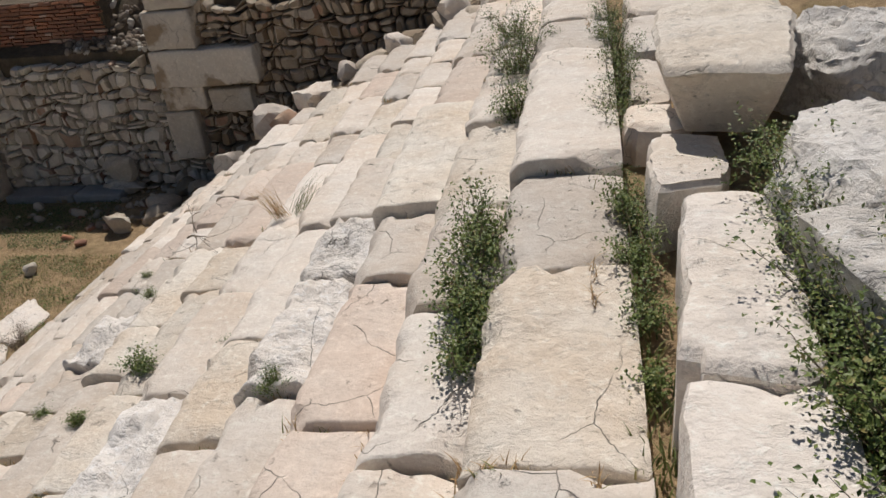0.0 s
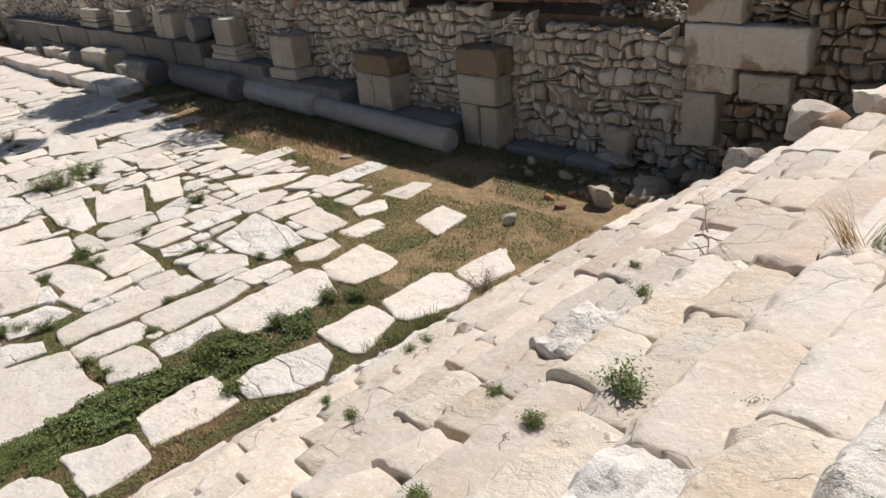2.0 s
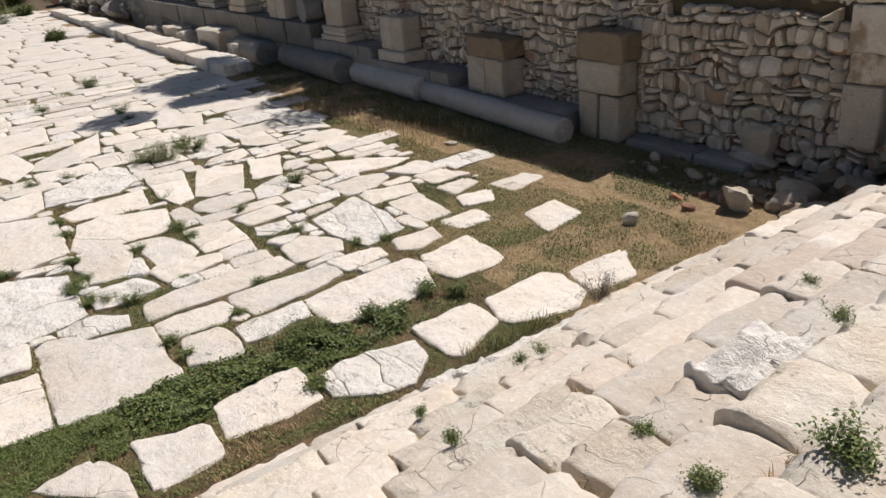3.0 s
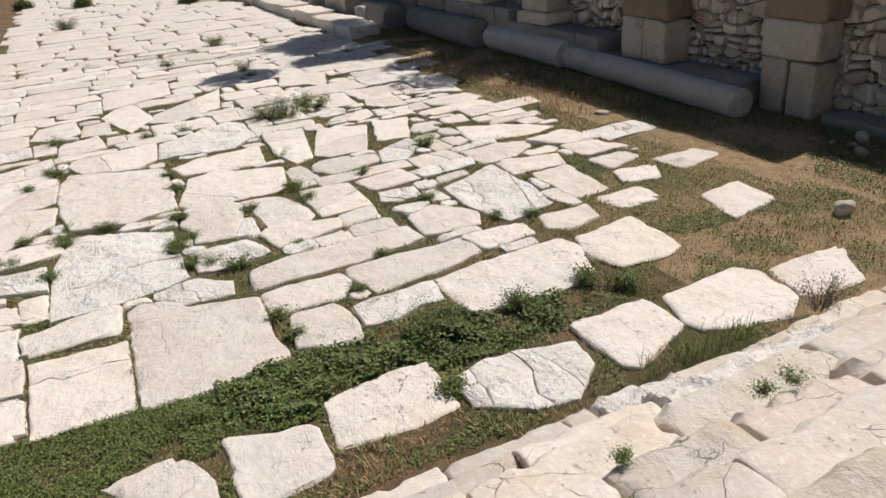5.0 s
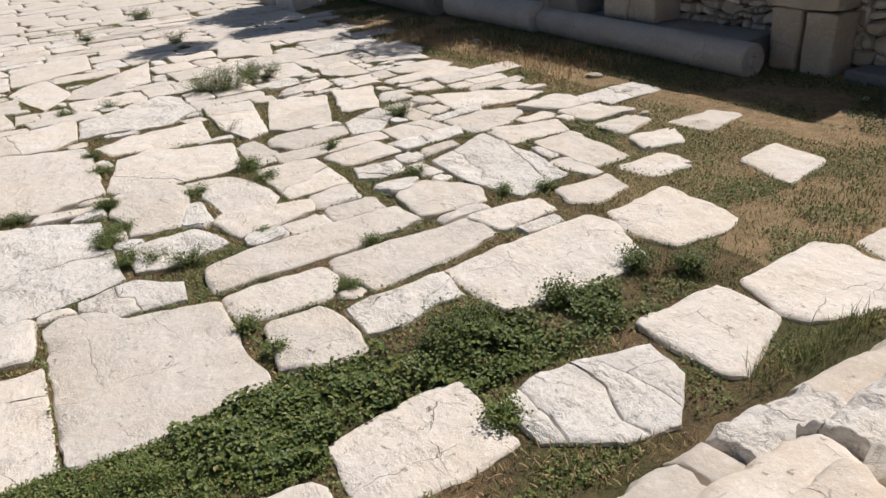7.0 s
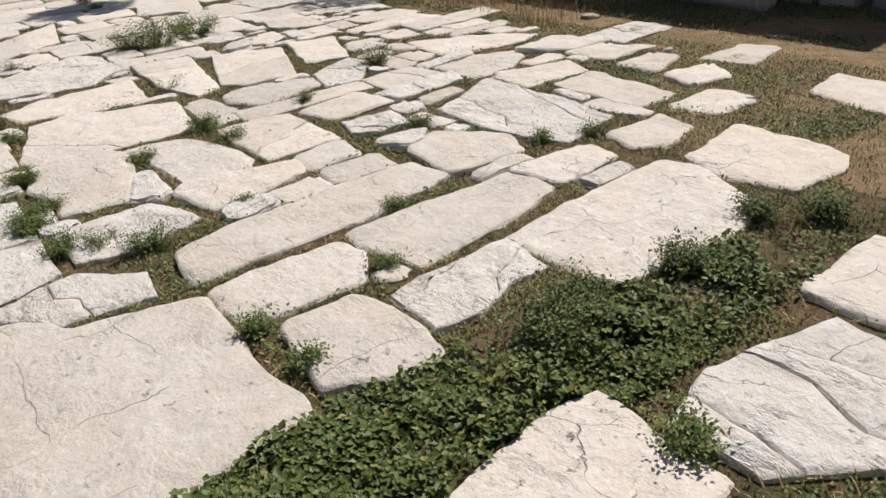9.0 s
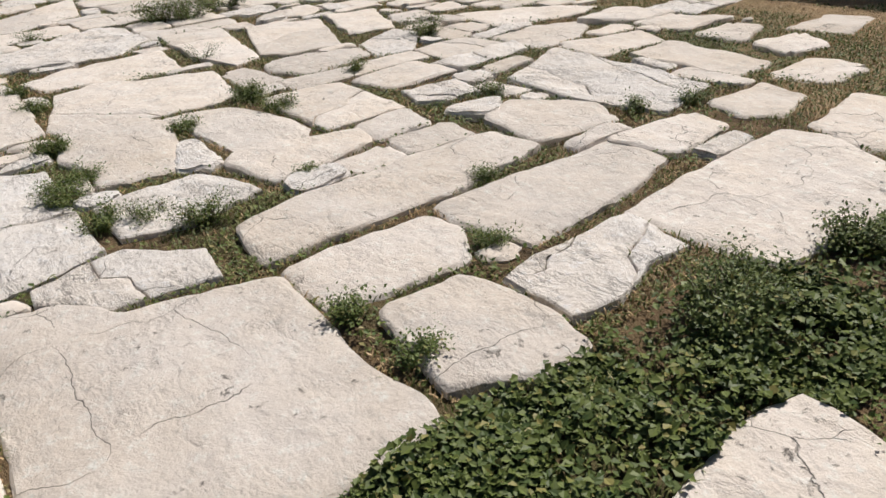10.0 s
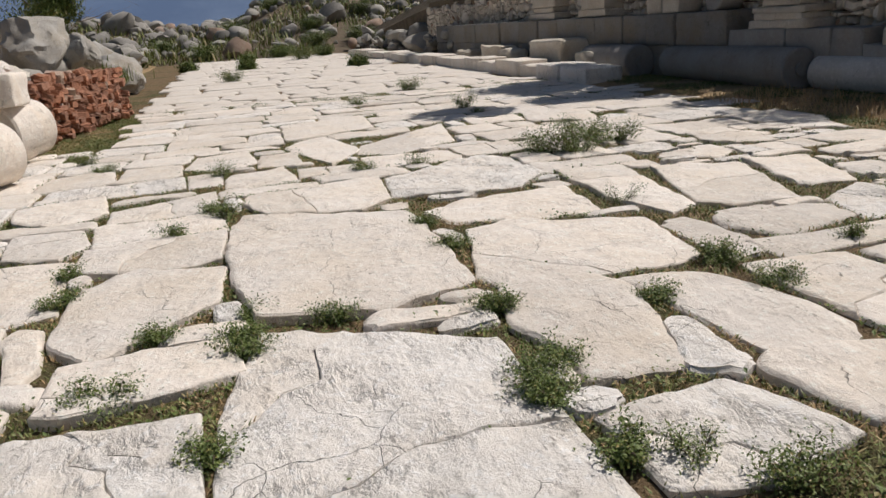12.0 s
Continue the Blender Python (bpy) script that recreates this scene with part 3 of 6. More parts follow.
slab((-15.16, 2.95), (-15.25, 3.30), (-14.83, 4.26), (-13.88, 4.07), (-13.74, 3.83), (-13.85, 2.74), (-14.06, 2.64))
slab((-15.89, 2.78), (-16.18, 3.30), (-16.13, 4.22), (-15.19, 4.09), (-15.21, 3.53), (-15.45, 2.90))
slab((-15.48, 1.17), (-16.18, 1.22), (-16.66, 1.33), (-15.96, 2.66), (-15.63, 2.67), (-14.03, 2.57), (-13.79, 2.00), (-13.95, 1.30), (-14.70, 1.17))
slab((-13.76, 2.66), (-13.72, 3.23), (-13.52, 3.34), (-13.07, 3.26), (-12.51, 3.04), (-12.55, 2.83), (-12.55, 2.58), (-12.89, 2.65), (-13.26, 2.54))
slab((-13.03, 3.25), (-13.00, 3.37), (-12.41, 3.34), (-12.37, 3.24), (-12.51, 3.05), rough=1)
slab((-13.67, 3.38), (-13.59, 3.80), (-13.18, 4.00), (-12.67, 4.08), (-12.41, 3.97), (-12.43, 3.47), (-12.81, 3.46), (-13.25, 3.46))
slab((-14.04, 0.22), (-14.91, 0.20), (-15.31, 0.39), (-15.16, 1.14), (-14.35, 1.07), (-13.94, 0.67), (-13.71, 0.43))
slab((-13.19, 0.29), (-13.69, 0.33), (-13.74, 0.69), (-13.70, 1.11), (-13.29, 1.20), (-13.20, 0.85), (-13.14, 0.42))
slab((-16.08, 0.14), (-16.84, 0.09), (-16.85, 1.14), (-16.17, 1.16))
slab((-15.45, 0.12), (-16.04, 0.11), (-16.07, 1.17), (-15.27, 1.13), (-15.17, 0.69), (-15.34, 0.20))
slab((-15.89, -0.45), (-15.84, -0.21), (-15.79, 0.03), (-14.62, 0.11), (-14.54, -0.14))
slab((-17.03, 1.34), (-17.40, 1.42), (-17.61, 2.77), (-16.48, 2.63), (-16.22, 2.32), (-16.52, 1.52))
slab((-17.39, 2.85), (-18.25, 4.15), (-17.86, 4.36), (-16.87, 4.33), (-16.37, 3.87), (-16.50, 3.02), (-16.56, 2.71), rough=1)
slab((-16.79, 4.45), (-16.72, 5.15), (-14.95, 4.77), (-14.79, 4.49), (-15.50, 4.34))
slab((-16.50, 5.35), (-16.11, 6.12), (-14.70, 5.59), (-14.73, 5.00), (-14.96, 4.81))
slab((-16.35, 6.32), (-16.17, 6.93), (-14.99, 6.44), (-15.05, 5.93))
slab((-11.68, 8.66), (-11.70, 9.36), (-11.27, 9.56), (-11.09, 8.74))
slab((-10.25, 8.19), (-10.34, 8.89), (-9.68, 8.79), (-9.53, 8.00))
slab((-10.94, 7.15), (-10.96, 7.85), (-10.46, 7.76), (-10.48, 7.23))
slab((-11.56, 7.91), (-11.43, 8.50), (-11.02, 8.25), (-11.09, 7.73))
slab((-12.18, 7.96), (-12.19, 8.58), (-11.88, 8.62), (-11.67, 8.01))
slab((-12.16, 6.99), (-12.21, 7.58), (-11.12, 7.47), (-11.08, 6.99))
slab((-10.87, 6.27), (-10.87, 6.97), (-10.48, 6.85), (-10.36, 6.38), (-10.53, 6.17))
slab((-10.89, 5.23), (-10.82, 5.98), (-10.52, 6.01), (-10.42, 5.34))
slab((-12.98, 6.92), (-12.72, 7.81), (-12.30, 7.66), (-12.31, 6.81))
slab((-13.47, 7.71), (-13.67, 8.55), (-12.94, 8.73), (-12.93, 8.15))
slab((-12.97, 8.00), (-12.90, 8.62), (-12.28, 8.75), (-12.35, 8.06))
slab((-11.78, 4.98), (-11.99, 5.39), (-11.41, 5.75), (-11.11, 5.63), (-11.15, 4.91))
slab((-12.40, 5.80), (-12.83, 6.74), (-11.83, 6.75), (-11.10, 6.62), (-10.95, 5.94), (-11.74, 5.75), rough=1)
slab((-13.44, 4.92), (-13.55, 5.67), (-12.99, 5.74), (-12.96, 5.01))
slab((-8.76, 2.92), (-8.84, 3.62), (-8.80, 3.81), (-8.15, 3.78), (-8.12, 3.44), (-8.16, 2.84))
slab((-8.48, 3.88), (-8.57, 4.28), (-8.39, 5.03), (-8.06, 4.94), (-7.76, 4.58), (-7.83, 4.25), (-8.10, 3.89), rough=1)
slab((-8.64, 5.14), (-8.67, 5.96), (-8.12, 5.92), (-7.84, 5.25), (-7.92, 5.14))
slab((-8.60, 6.14), (-8.64, 7.09), (-8.42, 7.21), (-7.95, 7.11), (-7.73, 6.77), (-7.96, 6.01), (-8.13, 5.97))
slab((-18.00, 1.20), (-18.84, 1.30), (-19.04, 1.90), (-17.98, 1.98), (-17.85, 1.33))
slab((-19.44, 0.75), (-20.25, 0.91), (-20.55, 1.58), (-19.47, 1.63), (-19.09, 1.24))
slab((-19.28, 2.85), (-19.94, 3.05), (-21.45, 4.63), (-19.55, 4.25), (-18.94, 3.28))
slab((-14.26, -0.08), (-14.43, -0.03), (-14.35, 0.10), (-13.76, 0.19), (-13.48, 0.10))
slab((-16.90, 0.17), (-17.45, 0.16), (-17.91, 1.10), (-16.90, 1.15))
slab((-17.42, -0.70), (-18.10, -0.80), (-18.34, -0.04), (-17.42, 0.09), (-17.05, -0.26))
slab((-16.07, -0.49), (-16.82, -0.57), (-16.82, -0.04), (-16.27, 0.06), (-15.87, -0.06))
slab((-12.11, 4.91), (-12.19, 5.08), (-12.10, 5.45), (-11.85, 5.22), (-11.81, 5.03), rough=1)
slab((-14.60, 5.74), (-14.92, 6.42), (-14.50, 6.44), (-13.90, 5.92), (-14.05, 5.58), rough=1)
slab((-13.29, 5.66), (-13.33, 6.71), (-13.03, 6.62), (-12.97, 5.77), rough=1)
slab((-15.63, 7.32), (-15.65, 7.80), (-15.17, 7.67), (-15.28, 7.28))
slab((-15.31, 8.12), (-15.29, 8.76), (-14.96, 8.70), (-14.96, 8.11))
slab((-18.80, 5.66), (-18.84, 6.66), (-17.79, 6.59), (-17.71, 5.83))
slab((-17.04, 5.84), (-17.22, 6.57), (-16.72, 6.51), (-16.53, 6.19), (-16.89, 5.68))
slab((-17.00, 7.61), (-17.07, 8.62), (-16.55, 8.72), (-16.24, 8.03), (-16.62, 7.68))
slab((-17.42, 6.65), (-17.98, 6.83), (-18.14, 7.41), (-17.00, 7.33), (-17.11, 6.84))
slab((-14.94, 7.29), (-14.58, 7.87), (-13.94, 8.59), (-13.79, 8.13), (-14.03, 7.13))
slab((-13.66, 6.73), (-13.71, 7.26), (-13.56, 7.82), (-13.28, 7.71), (-13.04, 7.32), (-12.98, 6.75), (-13.33, 6.71))
slab((-12.82, 5.03), (-12.72, 5.49), (-12.34, 5.44), (-12.34, 5.08), (-12.47, 4.93), rough=1)
slab((-14.52, 4.64), (-14.47, 5.68), (-14.08, 5.55), (-13.95, 4.82), (-14.30, 4.60))
slab((-12.86, 1.04), (-13.80, 1.28), (-13.16, 2.40), (-11.69, 2.36), (-11.49, 1.52), (-11.48, 0.99), rough=1)
slab((-12.99, 0.21), (-12.57, 0.20), (-12.25, 0.99), (-12.93, 0.97), rough=1)
slab((-20.45, 2.04), (-18.71, 2.47), (-19.68, 3.00), (-21.72, 2.68), rough=0)
slab((-22.91, 2.27), (-21.08, 2.18), (-21.71, 3.58), (-23.45, 3.74), rough=0)
slab((-11.27, 0.74), (-10.87, 0.78), (-10.84, 1.60), (-11.42, 1.64), rough=0)
slab((-10.71, 0.80), (-9.49, 0.84), (-9.49, 1.57), (-10.66, 1.61), rough=0)
slab((-8.45, 7.36), (-7.89, 7.16), (-7.81, 7.82), (-8.41, 8.27), rough=0)
slab((-8.73, 2.12), (-7.89, 2.12), (-7.96, 2.74), (-8.51, 2.77), rough=0)
slab((-8.65, 1.26), (-7.85, 1.98), (-8.32, 1.98), (-8.70, 1.82), rough=0)
slab((-21.68, 6.10), (-20.59, 5.80), (-19.99, 6.70), (-21.28, 7.07), rough=0)
slab((-17.68, 8.16), (-17.81, 7.49), (-17.19, 8.66), (-17.85, 8.69), rough=0)


def street_edge(x):
    """The two sides of the paved street at x."""
    right = 8.7 + 0.5 * noise.noise((x * 0.4, 0, 2)) if x < -13.2 else 6.5 + max(0.0, -10.5 - x)
    return (-1.9 if x > -20 else -0.7 - 0.02 * (x + 27)), right


def fill_street():
    fixed = [q for q, rough in plan]
    far_v, far_f = [], []
    x = -9.55
    r = random.Random(3)
    while x > -66:
        w = r.uniform(0.55, 1.0) if x > -30 else r.uniform(0.9, 1.6)
        lo, hi = street_edge(x - w / 2)
        y = lo + r.uniform(0, 0.5)
        if x > -14:
            y = -3.5
        while y < hi:
            length = r.uniform(0.7, 1.6) if x > -30 else r.uniform(1.0, 2.4)
            got = trimmed(x - w, x, y, y + length, fixed)
            y += length
            if not got or (got[1] - got[0]) * (got[3] - got[2]) < 0.07:
                continue
            a, b, c, d = got
            j = lambda: r.uniform(-0.05, 0.05)
            cs = [(a + 0.02, c + 0.02 + j()), (b - 0.02, c + 0.02 + j()), (b - 0.02 + j(), d - 0.02 + j()), (a + 0.02 + j(), d - 0.02 + j())]
            if x > -27:
                slab(*cs, rough=int(r.random() < 0.16))
            else:
                m, v, f = stone_slab(cs, 0.12, r.random() * 50, 0.03, 0.4, 0.02, 0.01)
                base, dz = len(far_v), r.uniform(-0.015, 0.015)
                far_v += [(p[0] + m.x, p[1] + m.y, p[2] + dz) for p in v]
                far_f += [tuple(i + base for i in face) for face in f]
        x -= w
    tagged(obj("paving_slabs", far_v, far_f, MARBLE, parent=pavement), kind="stuff")


def settle(measured, rounds=14, step=0.012, joint=0.012, first=0):
    """Widens the slabs side by side until only a joint is left between neighbours."""
    polys = [q for q, rough in plan]
    boxes = [[min(p.x for p in q), max(p.x for p in q), min(p.y for p in q), max(p.y for p in q)] for q in polys]

    def meets(i, pts):
        for j, q in enumerate(polys):
            b = boxes[j]
            if j != i and any(b[0] < p.x < b[1] and b[2] < p.y < b[3] and inside((p.x, p.y), q) for p in pts):
                return True
        return False

    for i, q in enumerate(polys):
        if i < first:
            continue
        n, most = len(q), 4 if i < measured else rounds
        turn = sum((q[(k + 1) % n].x - q[k].x) * (q[(k + 1) % n].y + q[k].y) for k in range(n))
        for k in range(n):
            a, b = q[k], q[(k + 1) % n]
            out = Vector(((b - a).y, -(b - a).x)).normalized() * (1 if turn < 0 else -1)
            way = 0.0
            for t in range(most):
                probe = [a.lerp(b, f) + out * (way + joint + step) for f in (0.04, 0.27, 0.5, 0.73, 0.96)]
                if meets(i, probe):
                    break
                way += step
            else:
                way = step if i < measured else 0.0
            q[k], q[(k + 1) % n] = a + out * way, b + out * way
        boxes[i] = [min(p.x for p in q), max(p.x for p in q), min(p.y for p in q), max(p.y for p in q)]


measured = len(plan)
fill_street()
settle(measured)


def fill_gaps():
    """Small pieces of slab in the wider gaps."""
    r = random.Random(9)
    first, x = len(plan), -9.6
    while x > -22:
        w, y = r.uniform(0.3, 0.5), -1.6
        while y < street_edge(x)[1] - 0.4:
            length = r.uniform(0.3, 0.7)
            got = trimmed(x - w, x, y, y + length, [q for q, rough in plan], 0.13)
            y += length
            if got and (got[1] - got[0]) * (got[3] - got[2]) > 0.028 and r.random() < 0.8:
                a, b, c, d = got
                j = lambda: r.uniform(-0.025, 0.025)
                slab((a + 0.01, c + 0.01 + j()), (b - 0.01 + j(), c + 0.01), (b - 0.01, d - 0.01 + j()), (a + 0.01 + j(), d - 0.01), rough=int(r.random() < 0.3))
        x -= w
    settle(0, 6, first=first)


fill_gaps()
crack_rng = random.Random(77)
for number, (corners, rough) in enumerate(plan):
    area = (max(p.x for p in corners) - min(p.x for p in corners)) * (max(p.y for p in corners) - min(p.y for p in corners))
    cuts = 0 if area < 0.3 or corners[0].x < -20 else crack_rng.choice((1, 2, 2, 3)) if rough else crack_rng.choice((0, 0, 0, 1))
    pieces = cracked(corners, crack_rng, cuts)
    for piece in pieces:
        lay(piece, rough, parent=pavement, piece=len(pieces) > 1, key=number if len(pieces) > 1 else None)
build_steps()

# ---- top of the stairs: bench, boulders ----
def big_stone(name, corners, z, thick, seed, mat, tilt=(0, 0, 0), edge=0.03, wobble=0.03, relief=0.0, under=1.0, **tags):
    c, v, f = stone_slab(corners, thick, seed, wobble, 0.06, edge, 0.01, 0.3, 1.0, relief, True, 1.3, 0.6)
    n = sum(1 for p in v if p[2] == -thick)
    low = [(p[0] * under, p[1] * under, p[2]) for p in v[:n]]
    middle = [(p[0] * (0.55 + 0.45 * under) * (1 + 0.05 * noise.noise((p[0] * 7, p[1] * 7, seed))), p[1] * (0.55 + 0.45 * under) * (1 + 0.05 * noise.noise((p[0] * 6, p[1] * 6, seed + 2))), -thick * 0.5) for p in v[:n]]
    k = len(v)
    faces = [q for q in f if min(q) >= n] + [(i, (i + 1) % n, k + (i + 1) % n, k + i) for i in range(n)] + [(k + i, k + (i + 1) % n, n + (i + 1) % n, n + i) for i in range(n)]
    ob = sharpen(obj(name, low + v[n:] + middle, faces, mat, (c.x, c.y, z)))
    ob.rotation_euler = [radians(a) for a in tilt]
    return tagged(ob, **tags)


LICHEN = marble("lichened_marble", (0.80, 0.745, 0.665), (0.72, 0.63, 0.52), (0.34, 0.325, 0.30), 0.5, 0.9, 0.75)
LICHENED_WHITE = marble("lichened_white_marble", (0.84, 0.81, 0.77), (0.78, 0.72, 0.64), (0.36, 0.35, 0.34), 0.8, 1.0, 0.9)
BENCH = dict(category="stone bench", group="bench blocks along the top of the steps")
big_stone("bench_block", [(-0.30, -0.6), (0.12, -0.6), (0.14, 1.98), (-0.25, 2.0)], 3.80, 0.42, 3, MARBLE, (-2, 0, 0), label="long white marble bench block cracked across its top", **BENCH)
big_stone("bench_block", [(-0.25, 2.02), (0.13, 2.0), (0.22, 3.3), (-0.10, 3.26)], 3.74, 0.42, 8, MARBLE, (-2, 0, 0), label="long white marble bench block with rounded edge", **BENCH)
big_stone("bench_block", [(-0.22, 3.3), (0.12, 3.42), (0.16, 4.0), (-0.18, 4.06)], 3.70, 0.40, 12, MARBLE, (-2, 3, 0), label="short marble bench block under a leaning boulder", **BENCH)
big_stone("fallen_block", [(-0.13, 3.90), (0.40, 3.74), (0.62, 4.75), (0.60, 5.3), (-0.08, 5.1), (-0.14, 4.5)], 4.10, 0.42, 21, LICHEN, (2, -3, 0), 0.03, 0.03, 0.012, 0.66, label="large tilted marble block lying across the bench", category="stone block")
for i, (x, y, z, sx, sy, sz) in enumerate(((0.52, 3.05, 3.78, 0.62, 0.85, 0.55), (0.50, 2.28, 3.74, 0.50, 0.75, 0.55), (0.98, 4.4, 3.85, 0.7, 1.0, 0.8), (1.05, 3.3, 3.8, 0.7, 1.0, 0.7), (0.85, 1.6, 3.7, 0.7, 1.0, 0.6))):
    rock("boulder", (x, y, z), (sx * 1.15, sy * 1.15, sz * 0.9), 40 + i, LICHENED_WHITE, (0, -6, 12 * i), 5, 0.97, 0.12, label="rough pitted white marble boulder beside the bench", category="boulder", group="boulders at the top of the steps")
for i, (x0, x1, y0, y1) in enumerate(((-0.28, 0.05, 4.2, 4.62), (-0.24, 0.0, 4.66, 5.5), (-0.2, 0.5, 5.6, 6.6), (-0.15, 0.5, 6.7, 7.9), (0.1, 0.9, 8.0, 9.4))):
    big_stone("upper_block", [(x0, y0), (x1, y0), (x1, y1), (x0, y1)], 3.64 + 0.05 * (y0 - 4.2), 0.3, 60 + i, STEP, (2.6, 2, 0), label="squared marble block along the top of the steps", category="stone block", group="blocks along the top of the steps")
# hillside behind the top step
hx = [-0.55, 0.1, 0.5, 1.0, 2.0, 4.0, 8.0, 20.0]
hz = [3.36, 3.40, 3.50, 3.7, 4.1, 4.8, 6.0, 8.0]
hy = [-30, -12, -4] + [i * 0.5 for i in range(-4, 24)] + [12.3]
hv = [(x, y, z + 0.046 * (min(max(y, -4), 12) - 3) + 0.05 * noise.noise((x * 2, y * 1.3, 1))) for y in hy for x, z in zip(hx, hz)]
hf = [(j * 8 + i, j * 8 + i + 1, (j + 1) * 8 + i + 1, (j + 1) * 8 + i) for j in range(len(hy) - 1) for i in range(7)]
tagged(obj("hillside", hv, hf, SOIL), "dry grassy slope behind the top step", "hillside", kind="structure")


# ---- the wall along the street ----
def terrace_top(x):
    return 3.3 if x > -46 else max(1.2, 3.3 + (x + 46) * 0.09)


tx = axis(((-75, -30, 5), (-30, 20.1, 2)))
tv, tf = [], []
for x in tx:
    h = terrace_top(x)
    tv += [(x, 12.25, -0.2), (x, 12.25, h - 0.75), (x, 12.7, h - 0.55), (x, 13.2, h), (x, 60, h + 3)]
for i in range(len(tx) - 1):
    for k in range(4):
        tf.append((i * 5 + k, (i + 1) * 5 + k, (i + 1) * 5 + k + 1, i * 5 + k + 1))
tagged(obj("terrace", tv, tf, EARTH, smooth=False), "earth terrace held by the old rubble wall", "terrace", kind="structure")
wall = tagged(obj("wall_rubble", [(-48, 12.26, -0.2), (1.5, 12.26, -0.2), (1.5, 12.26, 2.55), (-48, 12.26, 2.55), (-48, 12.5, -0.2), (1.5, 12.5, -0.2), (1.5, 12.5, 2.55), (-48, 12.5, 2.55)],
                  [(0, 1, 2, 3), (3, 2, 6, 7), (5, 4, 7, 6), (4, 0, 3, 7), (1, 5, 6, 2)], EARTH, smooth=False), "tall rubble wall of uneven grey-brown fieldstones", "wall", kind="structure")
stone_meshes = []
for i in range(14):
    bm = rock_mesh(200 + i, 2, 0.85, 0.13)
    for f in bm.faces:
        f.smooth = True
    me = bpy.data.meshes.new("stone")
    bm.to_mesh(me)
    bm.free()
    me.materials.append(RUBBLE)
    me.set_sharp_from_angle(angle=radians(20))
    stone_meshes.append(me)


def wall_stone(corners, y, seed):
    """A fieldstone with a domed, uneven face towards -y; corners are (x, z), counter-clockwise."""
    c = sum((Vector(p) for p in corners), Vector((0, 0))) / len(corners)
    pts, n = [], len(corners)
    for i in range(n):
        a, p, q = Vector(corners[i]), Vector(corners[i - 1]), Vector(corners[(i + 1) % n])
        cut = rng.uniform(0.08, 0.30)
        pts += [a.lerp(p, cut) - c, a.lerp(q, cut) - c]
    k = len(pts)
    proud = rng.uniform(0.04, 0.12)
    tilt = (rng.uniform(-0.25, 0.25), rng.uniform(-0.3, 0.3))
    vs, fs = [], []
    for scale, depth in ((1.0, -0.16), (1.0, -0.01), (0.90, proud * 0.6), (0.62, proud)):
        for p in pts:
            w = 1 + 0.07 * noise.noise((p.x * 9 + seed, p.y * 9, depth * 20))
            d = depth + (0.02 * noise.noise((p.x * 12 + seed, p.y * 12, 1)) + tilt[0] * p.x * scale + tilt[1] * p.y * scale if depth > 0 else 0)
            vs.append((p.x * scale * w, -d, p.y * scale * w))
    for q in range(3):
        for i in range(k):
            j = (i + 1) % k
            fs.append((q * k + i, q * k + j, (q + 1) * k + j, (q + 1) * k + i))
    fs.append(tuple(3 * k + i for i in range(k)))
    return (c.x, y, c.y), vs, fs


def rubble_wall(x0, x1, z0, top, parent, front, seed, near=lambda x, z: True, size=1.0, mat=None):
    """Irregular, tightly set fieldstones; those picked by near are parts, the others one mesh."""
    r = random.Random(seed)
    far_v, far_f = [], []
    lines = [z0]
    while lines[-1] < max(top(x0), top(x1), top((x0 + x1) / 2)):
        lines.append(lines[-1] + r.uniform(0.13, 0.23) * size)
    level = lambda i, x: lines[i] + 0.16 * size * noise.noise((x * 1.7, i * 5.3, seed)) + 0.10 * size * noise.noise((x * 5, i * 3.1, seed))

    def put(corners):
        loc, vs, fs = wall_stone(corners, front + r.uniform(-0.02, 0.03), r.random() * 90)
        if near(loc[0], loc[2]) and len(parent.children) < 300:
            sharpen(obj("stone", vs, fs, RUBBLE, loc, parent), 26)
        else:
            base = len(far_v)
            far_v.extend((v[0] + loc[0], v[1] + loc[1], v[2] + loc[2]) for v in vs)
            far_f.extend(tuple(i + base for i in f) for f in fs)

    for i in range(len(lines) - 1):
        x = x0 - r.uniform(0, 0.2)
        lean = r.uniform(-0.04, 0.04)
        while x < x1:
            w = r.choice((0.10, 0.15, 0.18, 0.22, 0.26, 0.36)) * size * r.uniform(0.85, 1.15)
            nxt = r.uniform(-0.06, 0.06) * size
            g = 0.004 + 0.010 * r.random()
            mid = x + w * 0.5
            a, b = (x + g, level(i, x) + g), (x + w - g, level(i, x + w) + g)
            c, d = (x + w + nxt - g, level(i + 1, x + w) - g), (x + lean + g, level(i + 1, x) - g)
            if d[1] < top(x) + 0.05:
                if w > 0.24 and r.random() < 0.2:
                    f = r.uniform(0.4, 0.6)
                    e, h = Vector(a).lerp(Vector(d), f), Vector(b).lerp(Vector(c), f)
                    put([a, b, (h.x, h.y - g), (e.x, e.y - g)])
                    put([(e.x, e.y + g), (h.x, h.y + g), c, d])
                else:
                    put([a, (mid, level(i, mid) + g), b, c, (mid + 0.02, level(i + 1, mid) - g), d] if w > 0.24 else [a, b, c, d])
            x += w
            lean = nxt
    if far_v:
        sharpen(tagged(obj("stones", far_v, far_f, mat or RUBBLE, parent=parent), kind="stuff"), 26)


